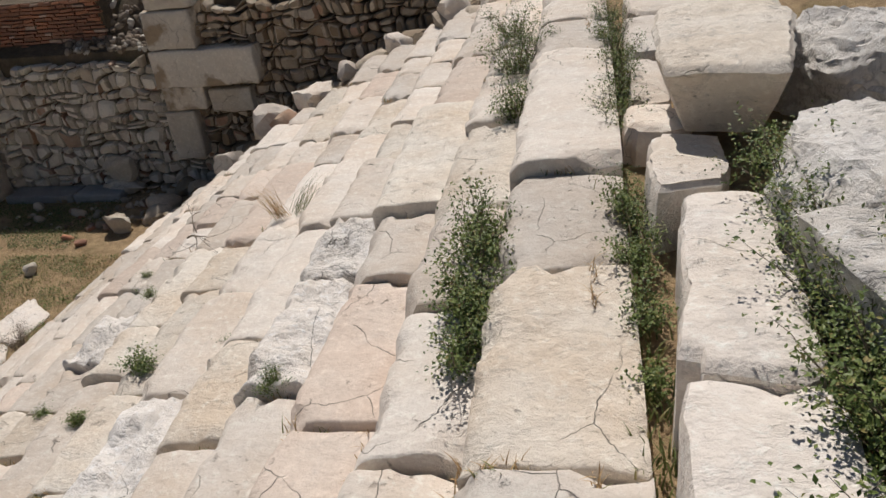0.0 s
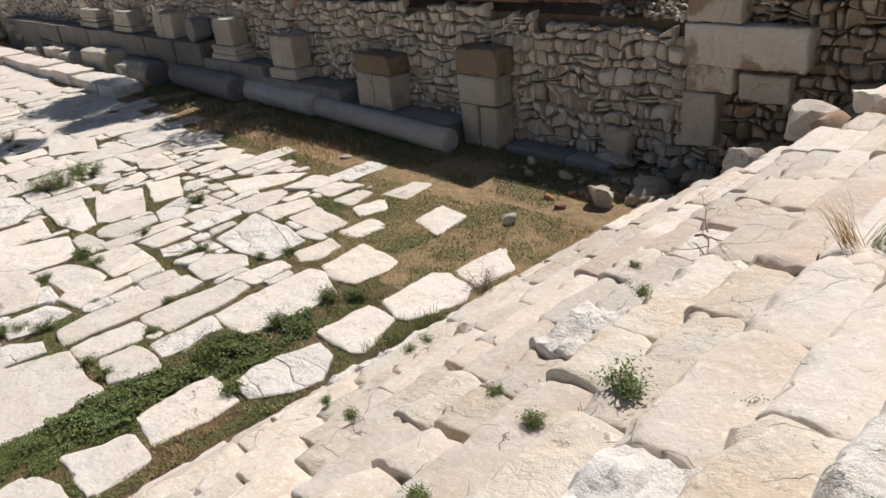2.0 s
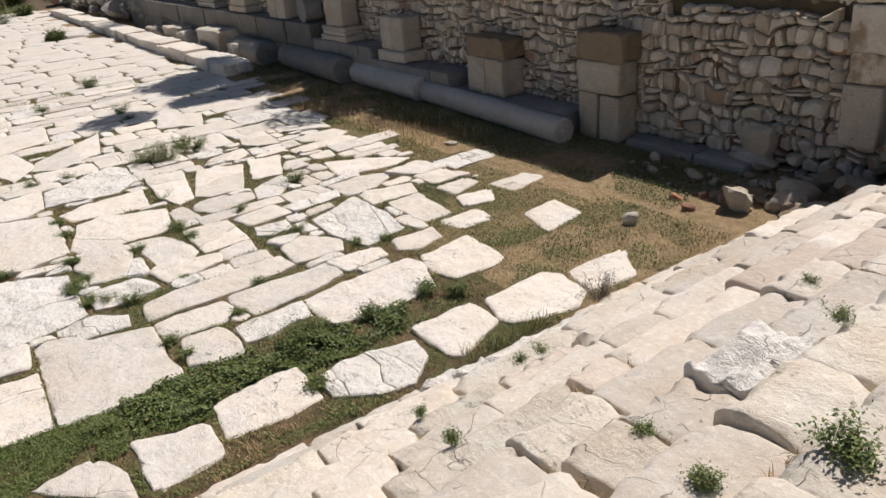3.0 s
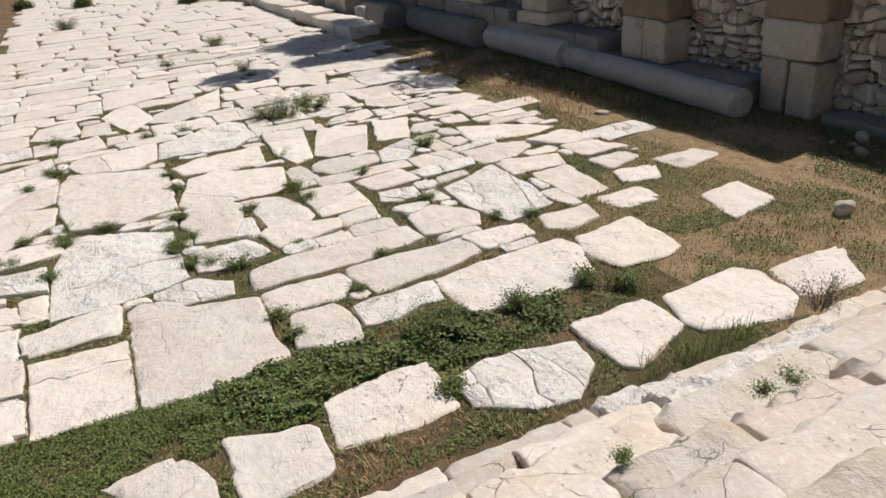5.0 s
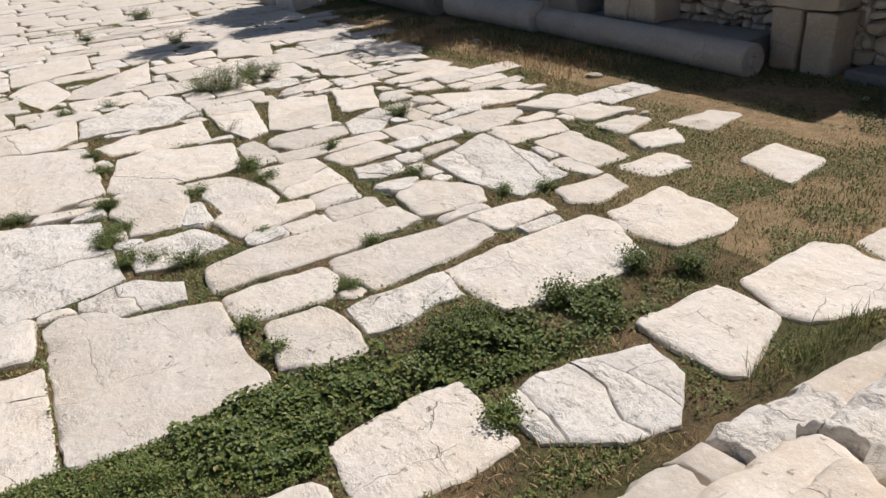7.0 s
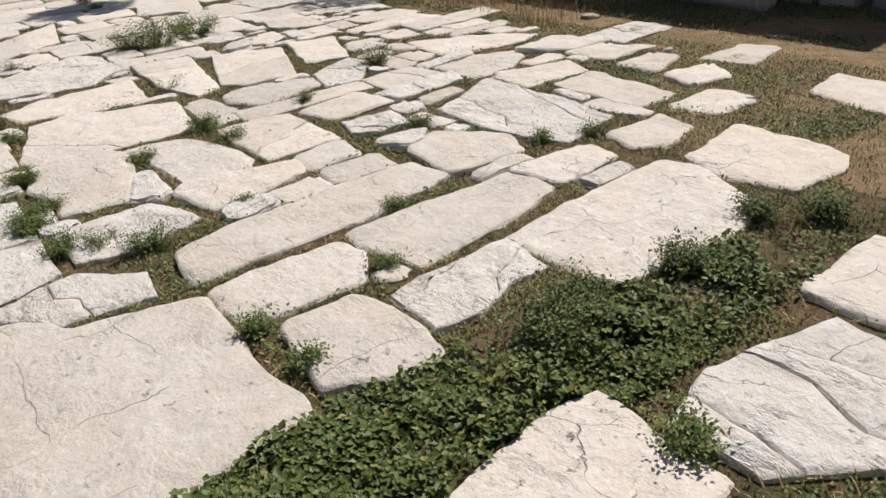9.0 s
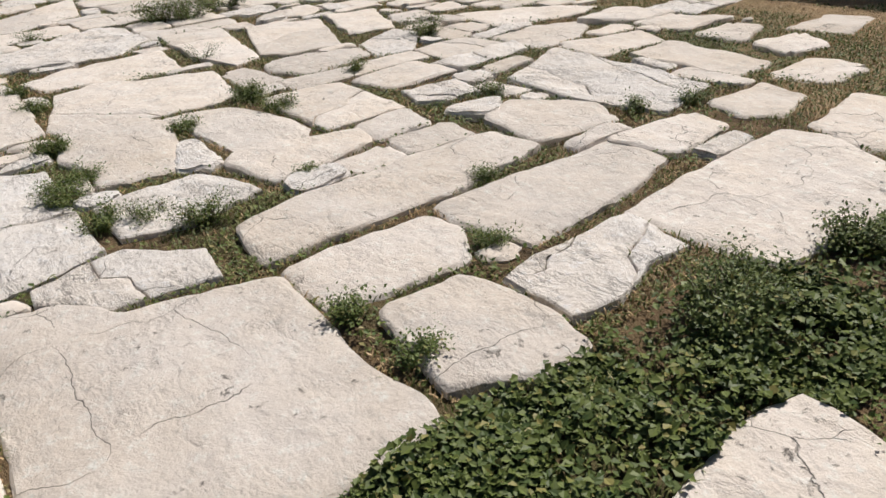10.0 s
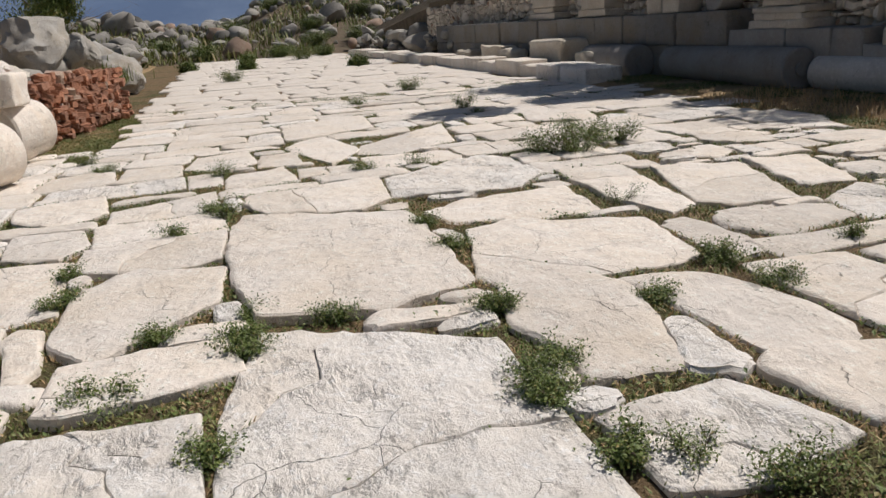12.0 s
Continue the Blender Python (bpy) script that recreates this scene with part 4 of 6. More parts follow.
rubble_wall(-11.5, -7.3, -0.1, lambda x: 2.42 + 0.1 * noise.noise((x, 0, 0)), wall, 12.16, 5, lambda x, z: x > -10.6)
rubble_wall(-30.0, -11.6, -0.1, lambda x: 2.66 + 0.06 * noise.noise((x, 0, 0)), wall, 12.17, 6, lambda x, z: False)
rubble_wall(-48.0, -30.0, 0.3, lambda x: 2.6 + 0.02 * (x + 30), wall, 12.17, 7, lambda x, z: False, 1.5)
BROWN_RUBBLE = rubble_material("brown_rubble", (0.56, 0.48, 0.38), (0.27, 0.20, 0.13), (0.42, 0.27, 0.19))
upper_wall = tagged(obj("wall_upper", [(-6.6, 12.4, 2.4), (1.5, 12.4, 2.4), (1.5, 12.4, 3.4), (-6.6, 12.4, 3.4), (-6.6, 12.8, 2.4), (1.5, 12.8, 2.4), (1.5, 12.8, 3.4), (-6.6, 12.8, 3.4)],
                        [(0, 1, 2, 3), (3, 2, 6, 7), (5, 4, 7, 6), (4, 0, 3, 7), (1, 5, 6, 2)], EARTH, smooth=False), "rubble wall above the end of the steps", "wall", kind="structure")
rubble_wall(-7.2, 1.4, 0.3, lambda x: 3.3, upper_wall, 12.17, 8, lambda x, z: False, 1.0, BROWN_RUBBLE)

# thin-brick wall and the dark rubble slope beside it
brick_wall = tagged(obj("wall_brick", [(-11.2, 12.62, 2.4), (-8.85, 12.62, 2.4), (-8.85, 12.62, 3.42), (-11.2, 12.62, 3.42), (-11.2, 12.9, 2.4), (-8.85, 12.9, 2.4), (-8.85, 12.9, 3.42), (-11.2, 12.9, 3.42)],
                        [(0, 1, 2, 3), (3, 2, 6, 7), (5, 4, 7, 6), (4, 0, 3, 7), (1, 5, 6, 2)], EARTH, smooth=False), "old wall of thin reddish bricks in thick mortar", "wall", kind="structure")
brick_bm = block_bm((1, 1, 1), 5, 0.05, 1, 0.09)
for f in brick_bm.faces:
    f.smooth = False
brick_mesh = bpy.data.meshes.new("brick")
brick_bm.to_mesh(brick_mesh)
brick_bm.free()
brick_mesh.materials.append(BRICK)
r = random.Random(11)
for row in range(15):
    x = -11.2 + r.uniform(0, 0.2)
    while x < -8.95:
        w = r.uniform(0.11, 0.27)
        b = new("brick", brick_mesh)
        b.location = (x + w / 2, 12.61 + r.uniform(-0.035, 0.02), 2.45 + row * 0.065)
        b.scale = (w * 0.93, 0.10, r.uniform(0.035, 0.056))
        b.rotation_euler = (0, r.uniform(-0.09, 0.09), r.uniform(-0.05, 0.05))
        b.parent = brick_wall
        x += w
DARK_RUBBLE = rubble_material("dark_rubble", (0.36, 0.30, 0.235), (0.17, 0.13, 0.095), (0.66, 0.61, 0.54))
slope_v, slope_f = [], []
for k in range(420):
    me = r.choice(stone_meshes)
    x, f = r.uniform(-9.6, -5.6), r.random()
    m = Matrix.LocRotScale((x, 12.25 + 0.95 * f, 2.55 + 0.42 * f if f < 0.47 else 2.75 + 1.05 * (f - 0.47)), Euler((r.uniform(0, 6), r.uniform(0, 6), r.uniform(0, 6))), Vector((r.uniform(0.06, 0.24), r.uniform(0.06, 0.2), r.uniform(0.05, 0.14))))
    base = len(slope_v)
    slope_v += [tuple(m @ v.co) for v in me.vertices]
    slope_f += [tuple(i + base for i in p.vertices) for p in me.polygons]
tagged(obj("rubble_slope", slope_v, slope_f, DARK_RUBBLE), "dark slope of loose stones and broken brick above the wall", "rubble", kind="stuff")


# ---- plastic crates on the wall ----
def crate(loc, turn):
    ob = empty("crate", loc, turn, label="dusty maroon plastic crate with slotted sides, stacked on the wall", category="crate", group="crates on the wall")
    w, d, h, t = 0.58, 0.40, 0.31, 0.02
    bm = bmesh.new()

    def box(x0, x1, y0, y1, z0, z1):
        vs = [bm.verts.new((x, y, z)) for z in (z0, z1) for y in (y0, y1) for x in (x0, x1)]
        for q in ((0, 2, 3, 1), (4, 5, 7, 6), (0, 1, 5, 4), (1, 3, 7, 5), (3, 2, 6, 7), (2, 0, 4, 6)):
            bm.faces.new([vs[i] for i in q])

    us = [-w / 2]
    for k in range(4):
        us += [-w / 2 + k * w / 4 + 0.022, -w / 2 + (k + 1) * w / 4 - 0.022]
    us.append(w / 2)
    ws = [0.0, 0.05, 0.085, 0.135, 0.17, 0.215, 0.25, h]
    grid = [[bm.verts.new((u, -d / 2, z)) for u in us] for z in ws]
    for j in range(7):
        for i in range(9):
            if j % 2 == 0 or i % 2 == 0:
                bm.faces.new((grid[j][i], grid[j][i + 1], grid[j + 1][i + 1], grid[j + 1][i]))
    back = bmesh.ops.extrude_face_region(bm, geom=bm.faces[:])
    for v in back["geom"]:
        if isinstance(v, bmesh.types.BMVert):
            v.co.y += t
    body = part("front_side", bm, CRATE, ob)
    for nm, c in (("back_side", (-w / 2, w / 2, d / 2 - t, d / 2, 0, h)), ("end_side", (-w / 2, -w / 2 + t, -d / 2 + t, d / 2 - t, 0, h)), ("end_side", (w / 2 - t, w / 2, -d / 2 + t, d / 2 - t, 0, h)), ("base", (-w / 2, w / 2, -d / 2, d / 2, -0.004, 0.012))):
        bm = bmesh.new()
        box(*c)
        part(nm, bm, CRATE, ob)
    return ob


first = crate((-11.45, 12.42, 2.74), 0)
r = random.Random(5)
for tier in range(3):
    for k in range(16):
        if tier == 0 and k == 0:
            continue
        copy_thing(first, pose(-11.45 - k * 0.61 + r.uniform(-0.01, 0.01), 12.42 + r.uniform(-0.02, 0.02), 2.74 + tier * 0.318, 0, 0, r.uniform(-1.5, 1.5)))


# ---- pillars, pedestals and plinths ----
def stack(name, x, y, blocks, label, category, group=""):
    """A pier of dressed blocks: (dx, dy, z, width, depth, height, material, name)."""
    ob = empty(name, (x, y, 0), 0, label=label, category=category, group=group)
    for i, (dx, dy, z, w, d, h, mat, nm) in enumerate(blocks):
        p = part(nm, block_bm((w, d, h), x * 3 + i, 0.03, 5, 0.05 if nm == "mortar_cap" else 0.03), mat, ob)
        p.location = (dx, dy, z)
        sharpen(p, 50)
    return ob


MORTAR = rubble_material("brown_mortar", (0.36, 0.28, 0.19), (0.26, 0.20, 0.14), (0.45, 0.36, 0.26))
PALE = marble("pale_ashlar", (0.64, 0.595, 0.52), (0.54, 0.46, 0.355), (0.38, 0.36, 0.335), 0.1, 0.3, 0.5)
STAINED = marble("stained_ashlar", (0.80, 0.74, 0.645), (0.72, 0.63, 0.51), (0.52, 0.48, 0.43), 0.1, 0.4, 0.4, patch=(0.40, 0.29, 0.18))
stack("pillar", -12.0, 11.78, ((-0.26, 0, 0, 0.44, 0.5, 0.86, PALE, "block"), (0.27, 0, 0, 0.46, 0.5, 0.84, PALE, "block"), (0, 0, 0.87, 1.02, 0.52, 0.58, PALE, "block"), (0.02, 0.02, 1.46, 1.08, 0.56, 0.5, MORTAR, "mortar_cap")),
      "broken stone pillar of pale blocks with a brown mortar top", "pillar")
PED = dict(category="pedestal", group="pedestals along the wall")
stack("pedestal", -15.25, 11.78, ((-0.30, 0, 0.42, 0.58, 0.62, 0.78, PALE, "block"), (0.32, 0, 0.42, 0.60, 0.64, 0.76, PALE, "block"), (0.0, 0.02, 1.2, 1.26, 0.62, 0.42, MORTAR, "mortar_cap")), "squat pale stone pedestal with brown mortar on top", **PED)
stack("pedestal", -18.95, 11.75, ((0, 0, 0.75, 1.25, 0.72, 0.28, PALE, "base"), (-0.26, 0, 1.04, 0.5, 0.56, 0.78, PALE, "block"), (0.26, 0, 1.04, 0.52, 0.58, 0.8, PALE, "block")), "pale stone pedestal of two upright blocks on a base", **PED)
stack("pedestal", -22.0, 11.75, ((0, 0, 1.02, 1.5, 0.7, 0.16, PALE, "base"), (0, 0, 1.18, 1.3, 0.62, 0.12, PALE, "moulding"), (0, 0, 1.30, 1.42, 0.66, 0.12, PALE, "moulding"), (0.02, 0, 1.42, 1.0, 0.54, 0.72, PALE, "block")), "stone pedestal with a moulded base", **PED)
stack("pedestal", -25.9, 11.8, ((-0.36, 0, 1.4, 0.62, 0.6, 0.82, PALE, "block"), (0.34, 0, 1.4, 0.70, 0.62, 0.78, PALE, "block")), "two upright pale stone blocks on the plinth", **PED)
stack("pedestal", -29.4, 11.85, ((0, 0, 1.42, 1.6, 0.7, 0.2, PALE, "base"), (0, 0, 1.62, 1.3, 0.6, 0.5, PALE, "block")), "low worn stone pedestal on the plinth", **PED)
stack("pedestal", -32.8, 11.9, ((0, 0, 1.42, 1.9, 0.7, 0.2, PALE, "base"), (0, 0, 1.62, 1.5, 0.6, 0.16, PALE, "moulding"), (0, 0, 1.78, 1.7, 0.6, 0.3, PALE, "block")), "wide worn column base on the plinth", **PED)
r = random.Random(21)


def plinth(x0, x1, z1, label, depth=0.75, y=11.72, z0=-0.05):
    ob = empty("plinth", ((x0 + x1) / 2, y, 0), 0, label=label, category="plinth", group="plinth along the wall")
    x = x0
    while x < x1 - 0.3:
        w = min(r.uniform(1.0, 1.8), x1 - x)
        half = z0 + (z1 - z0) * 0.52
        for a, b in (((z0, half), (half, z1)) if z1 - z0 > 0.8 else ((z0, z1),)):
            p = part("block", block_bm((w - 0.02, depth, b - a), x, 0.025, 4, 0.025), SHADED_SHAFT if z1 < 1.2 else SHADED_GREYSTONE, ob)
            p.location = (x + w / 2 - (x0 + x1) / 2, r.uniform(-0.04, 0.04), a)
            sharpen(p, 50)
        x += w


plinth(-44.0, -23.3, 1.40, "tall plinth of squared grey-white blocks")
plinth(-23.3, -19.9, 1.02, "plinth of long blue-grey marble blocks")
plinth(-19.9, -16.4, 0.75, "low plinth of blue-grey marble blocks")
plinth(-16.4, -12.7, 0.42, "low sunken plinth of blue-grey marble blocks")
plinth(-11.3, -8.9, 0.16, "single flat blue-grey block at the foot of the wall", 0.5, 11.75)


def shaft(a, b, r0, r1, label, seed, name="column_shaft", group="fallen column shafts", bore=True, mat=SHADED_SHAFT):
    """A fallen column shaft from a to b, worn, with a shallow socket in its end."""
    a, b = Vector(a), Vector(b)
    d = b - a
    n, k = 28, max(3, int(d.length / 0.35))
    side = d.cross(Vector((0, 0, 1))).normalized()
    up = side.cross(d).normalized()
    prof = [(0.0, r0 * 0.30, -0.05), (0.0, r0 * 0.32, 0.0), (0.0, r0 - 0.03, 0.0), (0.0, r0, 0.03)] if bore else [(0.0, r0 * 0.4, 0.0), (0.0, r0 - 0.03, 0.0), (0.0, r0, 0.03)]
    prof += [(i / k, r0 + (r1 - r0) * i / k, 0.0) for i in range(1, k)]
    prof += [(1.0, r1, -0.03), (1.0, r1 - 0.03, 0.0), (1.0, r1 * 0.4, 0.0)]
    vs, fs = [], []
    for f, rad, push in prof:
        c = a + d * f + d.normalized() * (push if f < 0.5 or push else 0)
        for i in range(n):
            t = 2 * math.pi * i / n
            rr = rad * (1 + 0.02 * noise.noise((math.cos(t) * 2, math.sin(t) * 2, f * d.length * 1.5 + seed)))
            p = c + side * math.cos(t) * rr + up * math.sin(t) * rr
            vs.append(tuple(p - a))
    for q in range(len(prof) - 1):
        for i in range(n):
            j = (i + 1) % n
            fs.append((q * n + i, q * n + j, (q + 1) * n + j, (q + 1) * n + i))
    fs.append(tuple(range(n - 1, -1, -1)))
    fs.append(tuple((len(prof) - 1) * n + i for i in range(n)))
    ob = sharpen(obj(name, vs, fs, mat, tuple(a)), 40)
    return tagged(ob, label, name.replace("_", " "), group)


shaft((-12.30, 10.98, 0.22), (-17.35, 11.36, 0.23), 0.25, 0.25, "long fallen blue-grey marble column shaft", 1, mat=COLUMN)
shaft((-17.42, 11.30, 0.27), (-20.85, 11.46, 0.27), 0.31, 0.30, "broken length of fallen grey column shaft", 2, mat=COLUMN)
shaft((-20.95, 11.12, 0.34), (-25.2, 11.35, 0.34), 0.38, 0.36, "thick fallen grey column shaft beside the plinth", 3)
shaft((-26.0, 11.0, 0.34), (-28.6, 11.1, 0.34), 0.40, 0.38, "short thick piece of fallen column shaft", 4)
shaft((-23.95, 11.45, 1.75), (-23.9, 12.0, 1.75), 0.36, 0.36, "short column drum lying on the plinth", 5, "column_drum", "column drums", False)

# ashlar pier where the wall steps back
stack("pier", -7.2, 12.08, ((-0.25, 0.0, 0.66, 0.56, 0.44, 0.86, PALE, "block"), (-0.10, 0.0, 1.55, 0.76, 0.46, 0.42, STAINED, "block"), (0.74, 0.02, 1.47, 0.76, 0.42, 0.40, PALE, "block"), (0.42, -0.03, 1.96, 1.88, 0.50, 0.62, STAINED, "long_block"), (-0.06, -0.02, 2.60, 0.86, 0.48, 0.62, STAINED, "block"), (0.02, 0.0, 3.24, 0.80, 0.46, 0.42, PALE, "block")),
      "pier of large pale ashlar blocks stained brown", "stone pier")
rock("rounded_stone", (-9.0, 11.95, 0.5), (0.75, 0.4, 0.62), 71, PALE, label="pale rounded block set low in the rubble wall", category="stone block")
rock("rounded_stone", (-9.0, 11.9, 0.15), (0.95, 0.45, 0.4), 72, PALE, label="pale base stone at the foot of the wall", category="stone block")

# ---- raised kerb on the far side of the street ----
r = random.Random(31)
x = -25.4
while x > -58:
    w = r.uniform(1.3, 2.3)
    f = (-25.4 - x) / 32
    y = 9.75 + 0.5 * f
    k = lay([(x - w, y - 0.45 + r.uniform(-0.1, 0.1)), (x - 0.04, y - 0.45 + r.uniform(-0.1, 0.1)), (x - 0.04, y + 0.5), (x - w, y + 0.5)], rough=int(x > -27.5), z=0.32 + r.uniform(-0.05, 0.06), thick=0.42)
    k.name = "kerb_block"
    tagged(k, "long weathered marble kerb block along the street", "kerb block", "kerb blocks along the street", "thing")
    x -= w
for i, (x, y, z, s) in enumerate(((-28.2, 10.9, 0.35, (1.0, 0.7, 0.6)), (-30.5, 11.0, 0.55, (2.4, 0.9, 0.9)), (-33.5, 10.8, 0.4, (0.9, 0.7, 0.6)), (-35.0, 10.9, 0.4, (1.3, 0.7, 0.7)), (-38, 10.9, 0.3, (0.9, 0.7, 0.5)))):
    bm = block_bm(s, 80 + i, 0.07, 5, 0.09)
    me = bpy.data.meshes.new("fallen_stone")
    bm.to_mesh(me)
    bm.free()
    me.materials.append(PALE)
    fallen = sharpen(new("fallen_stone", me), 45)
    fallen.location = (x, y, -0.03)
    fallen.rotation_euler = (0, 0, radians(8 * i - 9))
    tagged(fallen, label="fallen squared stone block between kerb and wall", category="stone block", group="fallen stones by the wall")

# ---- brick stack, drums and blocks on the other side ----
bricks = empty("brick_stack", (-25.4, -1.55, 0), -12.5, label="long dry stack of broken red bricks and tiles beside the street", category="brick stack")
core = part("core", block_bm((5.1, 1.0, 0.95), 9, 0.1, 4, 0.08), BRICK, bricks, "dark red broken brick fill")
core.location = (-0.1, -0.25, 0)
r = random.Random(17)
for row in range(12):
    x = -2.7
    while x < 2.45:
        w = r.uniform(0.12, 0.27)
        b = new("brick", brick_mesh)
        b.parent = bricks
        b.location = (x + w / 2, 0.32 - 0.008 * row + r.uniform(-0.07, 0.05), 0.02 + row * 0.092 + 0.06 * noise.noise((x * 2, row, 0)) - 0.004 * row * (1.5 + noise.noise((x, 0, 4)) * 3))
        b.scale = (w, r.uniform(0.14, 0.30), r.uniform(0.05, 0.13))
        b.rotation_euler = (r.uniform(-0.3, 0.3), r.uniform(-0.32, 0.32), r.uniform(-0.7, 0.7))
        x += w * 0.93
    for k in range(3):
        b = new("brick", brick_mesh)
        b.parent = bricks
        b.location = (2.45 + r.uniform(-0.06, 0.06), -0.65 + 0.32 * k + r.uniform(-0.05, 0.05), 0.02 + row * 0.092)
        b.scale = (0.24, 0.3, 0.075)
        b.rotation_euler = (r.uniform(-0.1, 0.1), r.uniform(-0.1, 0.1), r.uniform(-0.4, 0.4))
shaft((-19.4, -1.5, 0.38), (-19.85, -1.28, 0.38), 0.38, 0.38, "short white marble column drum beside the street", 11, "column_drum", "column drums", False, MARBLE)
shaft((-21.45, -1.72, 0.42), (-21.9, -1.50, 0.42), 0.42, 0.42, "white marble column drum leaning beside the bricks", 12, "column_drum", "column drums", False, MARBLE)
shaft((-22.1, -1.62, 0.42), (-22.5, -1.42, 0.42), 0.42, 0.42, "white marble column drum beside the bricks", 13, "column_drum", "column drums", False, MARBLE)
LIMESTONE = marble("broken_limestone", (0.46, 0.445, 0.42), (0.42, 0.37, 0.30), (0.24, 0.235, 0.23), 0.4, 0.6, 0.7)
stack("marble_block", -21.6, -2.05, ((0, 0.3, 0.80, 0.9, 0.95, 0.44, MARBLE, "block"), (-0.1, -0.35, 0.0, 1.0, 0.7, 0.79, LIMESTONE, "block")), "squared white marble block set on a rough grey one", "stone block")
LEFT = dict(category="boulder", group="boulders beyond the brick stack")
for i, (x, y, z, s, m, lb) in enumerate(((-31.0, -2.85, 1.5, (2.2, 1.7, 1.6), LIMESTONE, "big grey boulder behind the bricks"), (-33.5, -2.2, 1.35, (1.3, 1.0, 1.2), LIMESTONE, "upright grey slab leaning behind the bricks"), (-27.0, -3.2, 0.95, (2.4, 1.5, 0.6), PALE, "pale stones heaped behind the bricks"),
                                        (-25.5, -2.9, 1.15, (1.6, 1.0, 0.5), MARBLE, "white broken stone heaped behind the bricks"), (-36.5, -1.6, 0.5, (1.8, 1.5, 1.1), LIMESTONE, "low grey boulder beside the street"), (-40, -2.5, 0.7, (2.5, 2.0, 1.5), LIMESTONE, "grey boulder among far rubble"))):
    rock("boulder", (x, y, z), s, 90 + i, m, (8 * i, 5, 30 * i), 4, 0.85, 0.22, label=lb, **LEFT)
# bank of rubble left of the street
bv = []
bxs = axis(((-75, -18, 1.5), (-18, -8, 3)))
bys = [-40, -20, -9, -6, -4.5, -3.2, -2.5, -2.05]
for x in bxs:
    for y in bys:
        t = min(1.0, (-2.05 - y) / 3.0)
        bv.append((x, y, -0.06 + (0.9 if x < -19 else 0.25) * t + 0.25 * t * noise.noise((x * 0.4, y * 0.5, 4))))
nb = len(bys)
bf = [(i * nb + j, (i + 1) * nb + j, (i + 1) * nb + j + 1, i * nb + j + 1) for i in range(len(bxs) - 1) for j in range(nb - 1)]
tagged(obj("bank", bv, bf, SOIL), "low stony bank along the street", "bank", kind="structure")


def rubble_field(name, label, count, area, size, mat, seed, lift=0.0):
    r = random.Random(seed)
    vs, fs = [], []
    for k in range(count):
        me = r.choice(stone_meshes)
        x, y, z = area(r)
        s = r.uniform(*size) * (0.6 + r.random() ** 3)
        m = Matrix.LocRotScale((x, y, z + s * 0.25 + lift), Euler((r.uniform(-0.5, 0.5), r.uniform(-0.5, 0.5), r.uniform(0, 6.3))), Vector((s * r.uniform(0.8, 1.4), s, s * r.uniform(0.5, 0.9))))
        base = len(vs)
        vs += [tuple(m @ v.co) for v in me.vertices]
        fs += [tuple(i + base for i in p.vertices) for p in me.polygons]
    return tagged(sharpen(obj(name, vs, fs, mat), 40), label, "rubble", kind="stuff")


PALE_RUBBLE = rubble_material("pale_rubble", (0.42, 0.395, 0.355), (0.25, 0.235, 0.215), (0.42, 0.30, 0.23))
rubble_field("far_rubble", "grey and white stones heaped beside the street", 240, lambda r: (r.uniform(-64, -28), -2.2 - abs(r.gauss(0, 2.2)), 0.5), (0.35, 1.1), PALE_RUBBLE, 52)
rubble_field("far_rubble", "pale stones heaped along the far wall", 160, lambda r: (r.uniform(-66, -38), r.uniform(11.2, 14), r.uniform(0.0, 0.9)), (0.4, 1.1), PALE_RUBBLE, 53)
rubble_field("step_rubble", "broken stones heaped between the steps and the wall", 190, lambda r: (lambda x: (x, r.uniform(10.4, 12.0), max(0.0, slope_z(x, 11.0) - 0.42)))(r.uniform(-7.8, -0.5)), (0.14, 0.5), BROWN_RUBBLE, 54)
rubble_field("wall_debris", "small stones and brick fragments at the foot of the wall", 150, lambda r: (r.uniform(-10.6, -7.4), r.uniform(10.3, 12.0), 0.0), (0.05, 0.17), BROWN_RUBBLE, 55)
STEPROCK = dict(category="boulder", group="boulders at the end of the steps")
for i, (x, y, s) in enumerate(((-5.9, 10.3, (0.55, 0.45, 0.45)), (-5.2, 10.75, (0.8, 0.6, 0.75)), (-4.4, 10.6, (0.75, 0.6, 0.4)), (-4.1, 11.2, (0.4, 0.35, 0.4)), (-3.2, 11.0, (0.6, 0.5, 0.35)), (-2.3, 10.9, (0.6, 0.6, 0.5)))):
    rock("boulder", (x, y, slope_z(x, y) - 0.10), s, 110 + i, STEP, (5, 8, 25 * i), 3, 0.7, 0.18, label="broken grey-white stone at the ruined end of the steps", **STEPROCK)
rock("boulder", (-8.2, 10.35, 0.16), (0.55, 0.45, 0.48), 121, PALE, (0, 0, 20), 3, 0.6, 0.2, label="pale boulder on the dry ground by the steps", category="boulder")
rock("small_stone", (-8.95, 9.0, 0.04), (0.26, 0.2, 0.2), 122, PALE, (0, 0, 50), 3, 0.6, 0.2, label="small pale stone lying on dry ground", category="stone")
for i, (x, y) in enumerate(((-9.0, 10.05), (-8.62, 9.86), (-8.8, 10.4), (-9.3, 10.9))):
    rock("brick_fragment", (x, y, 0.03), (0.24, 0.16, 0.12), 125 + i, BRICK, (0, 10, 40 * i), 2, 0.8, 0.15, label="broken red brick lying on the ground", category="brick", group="brick fragments")
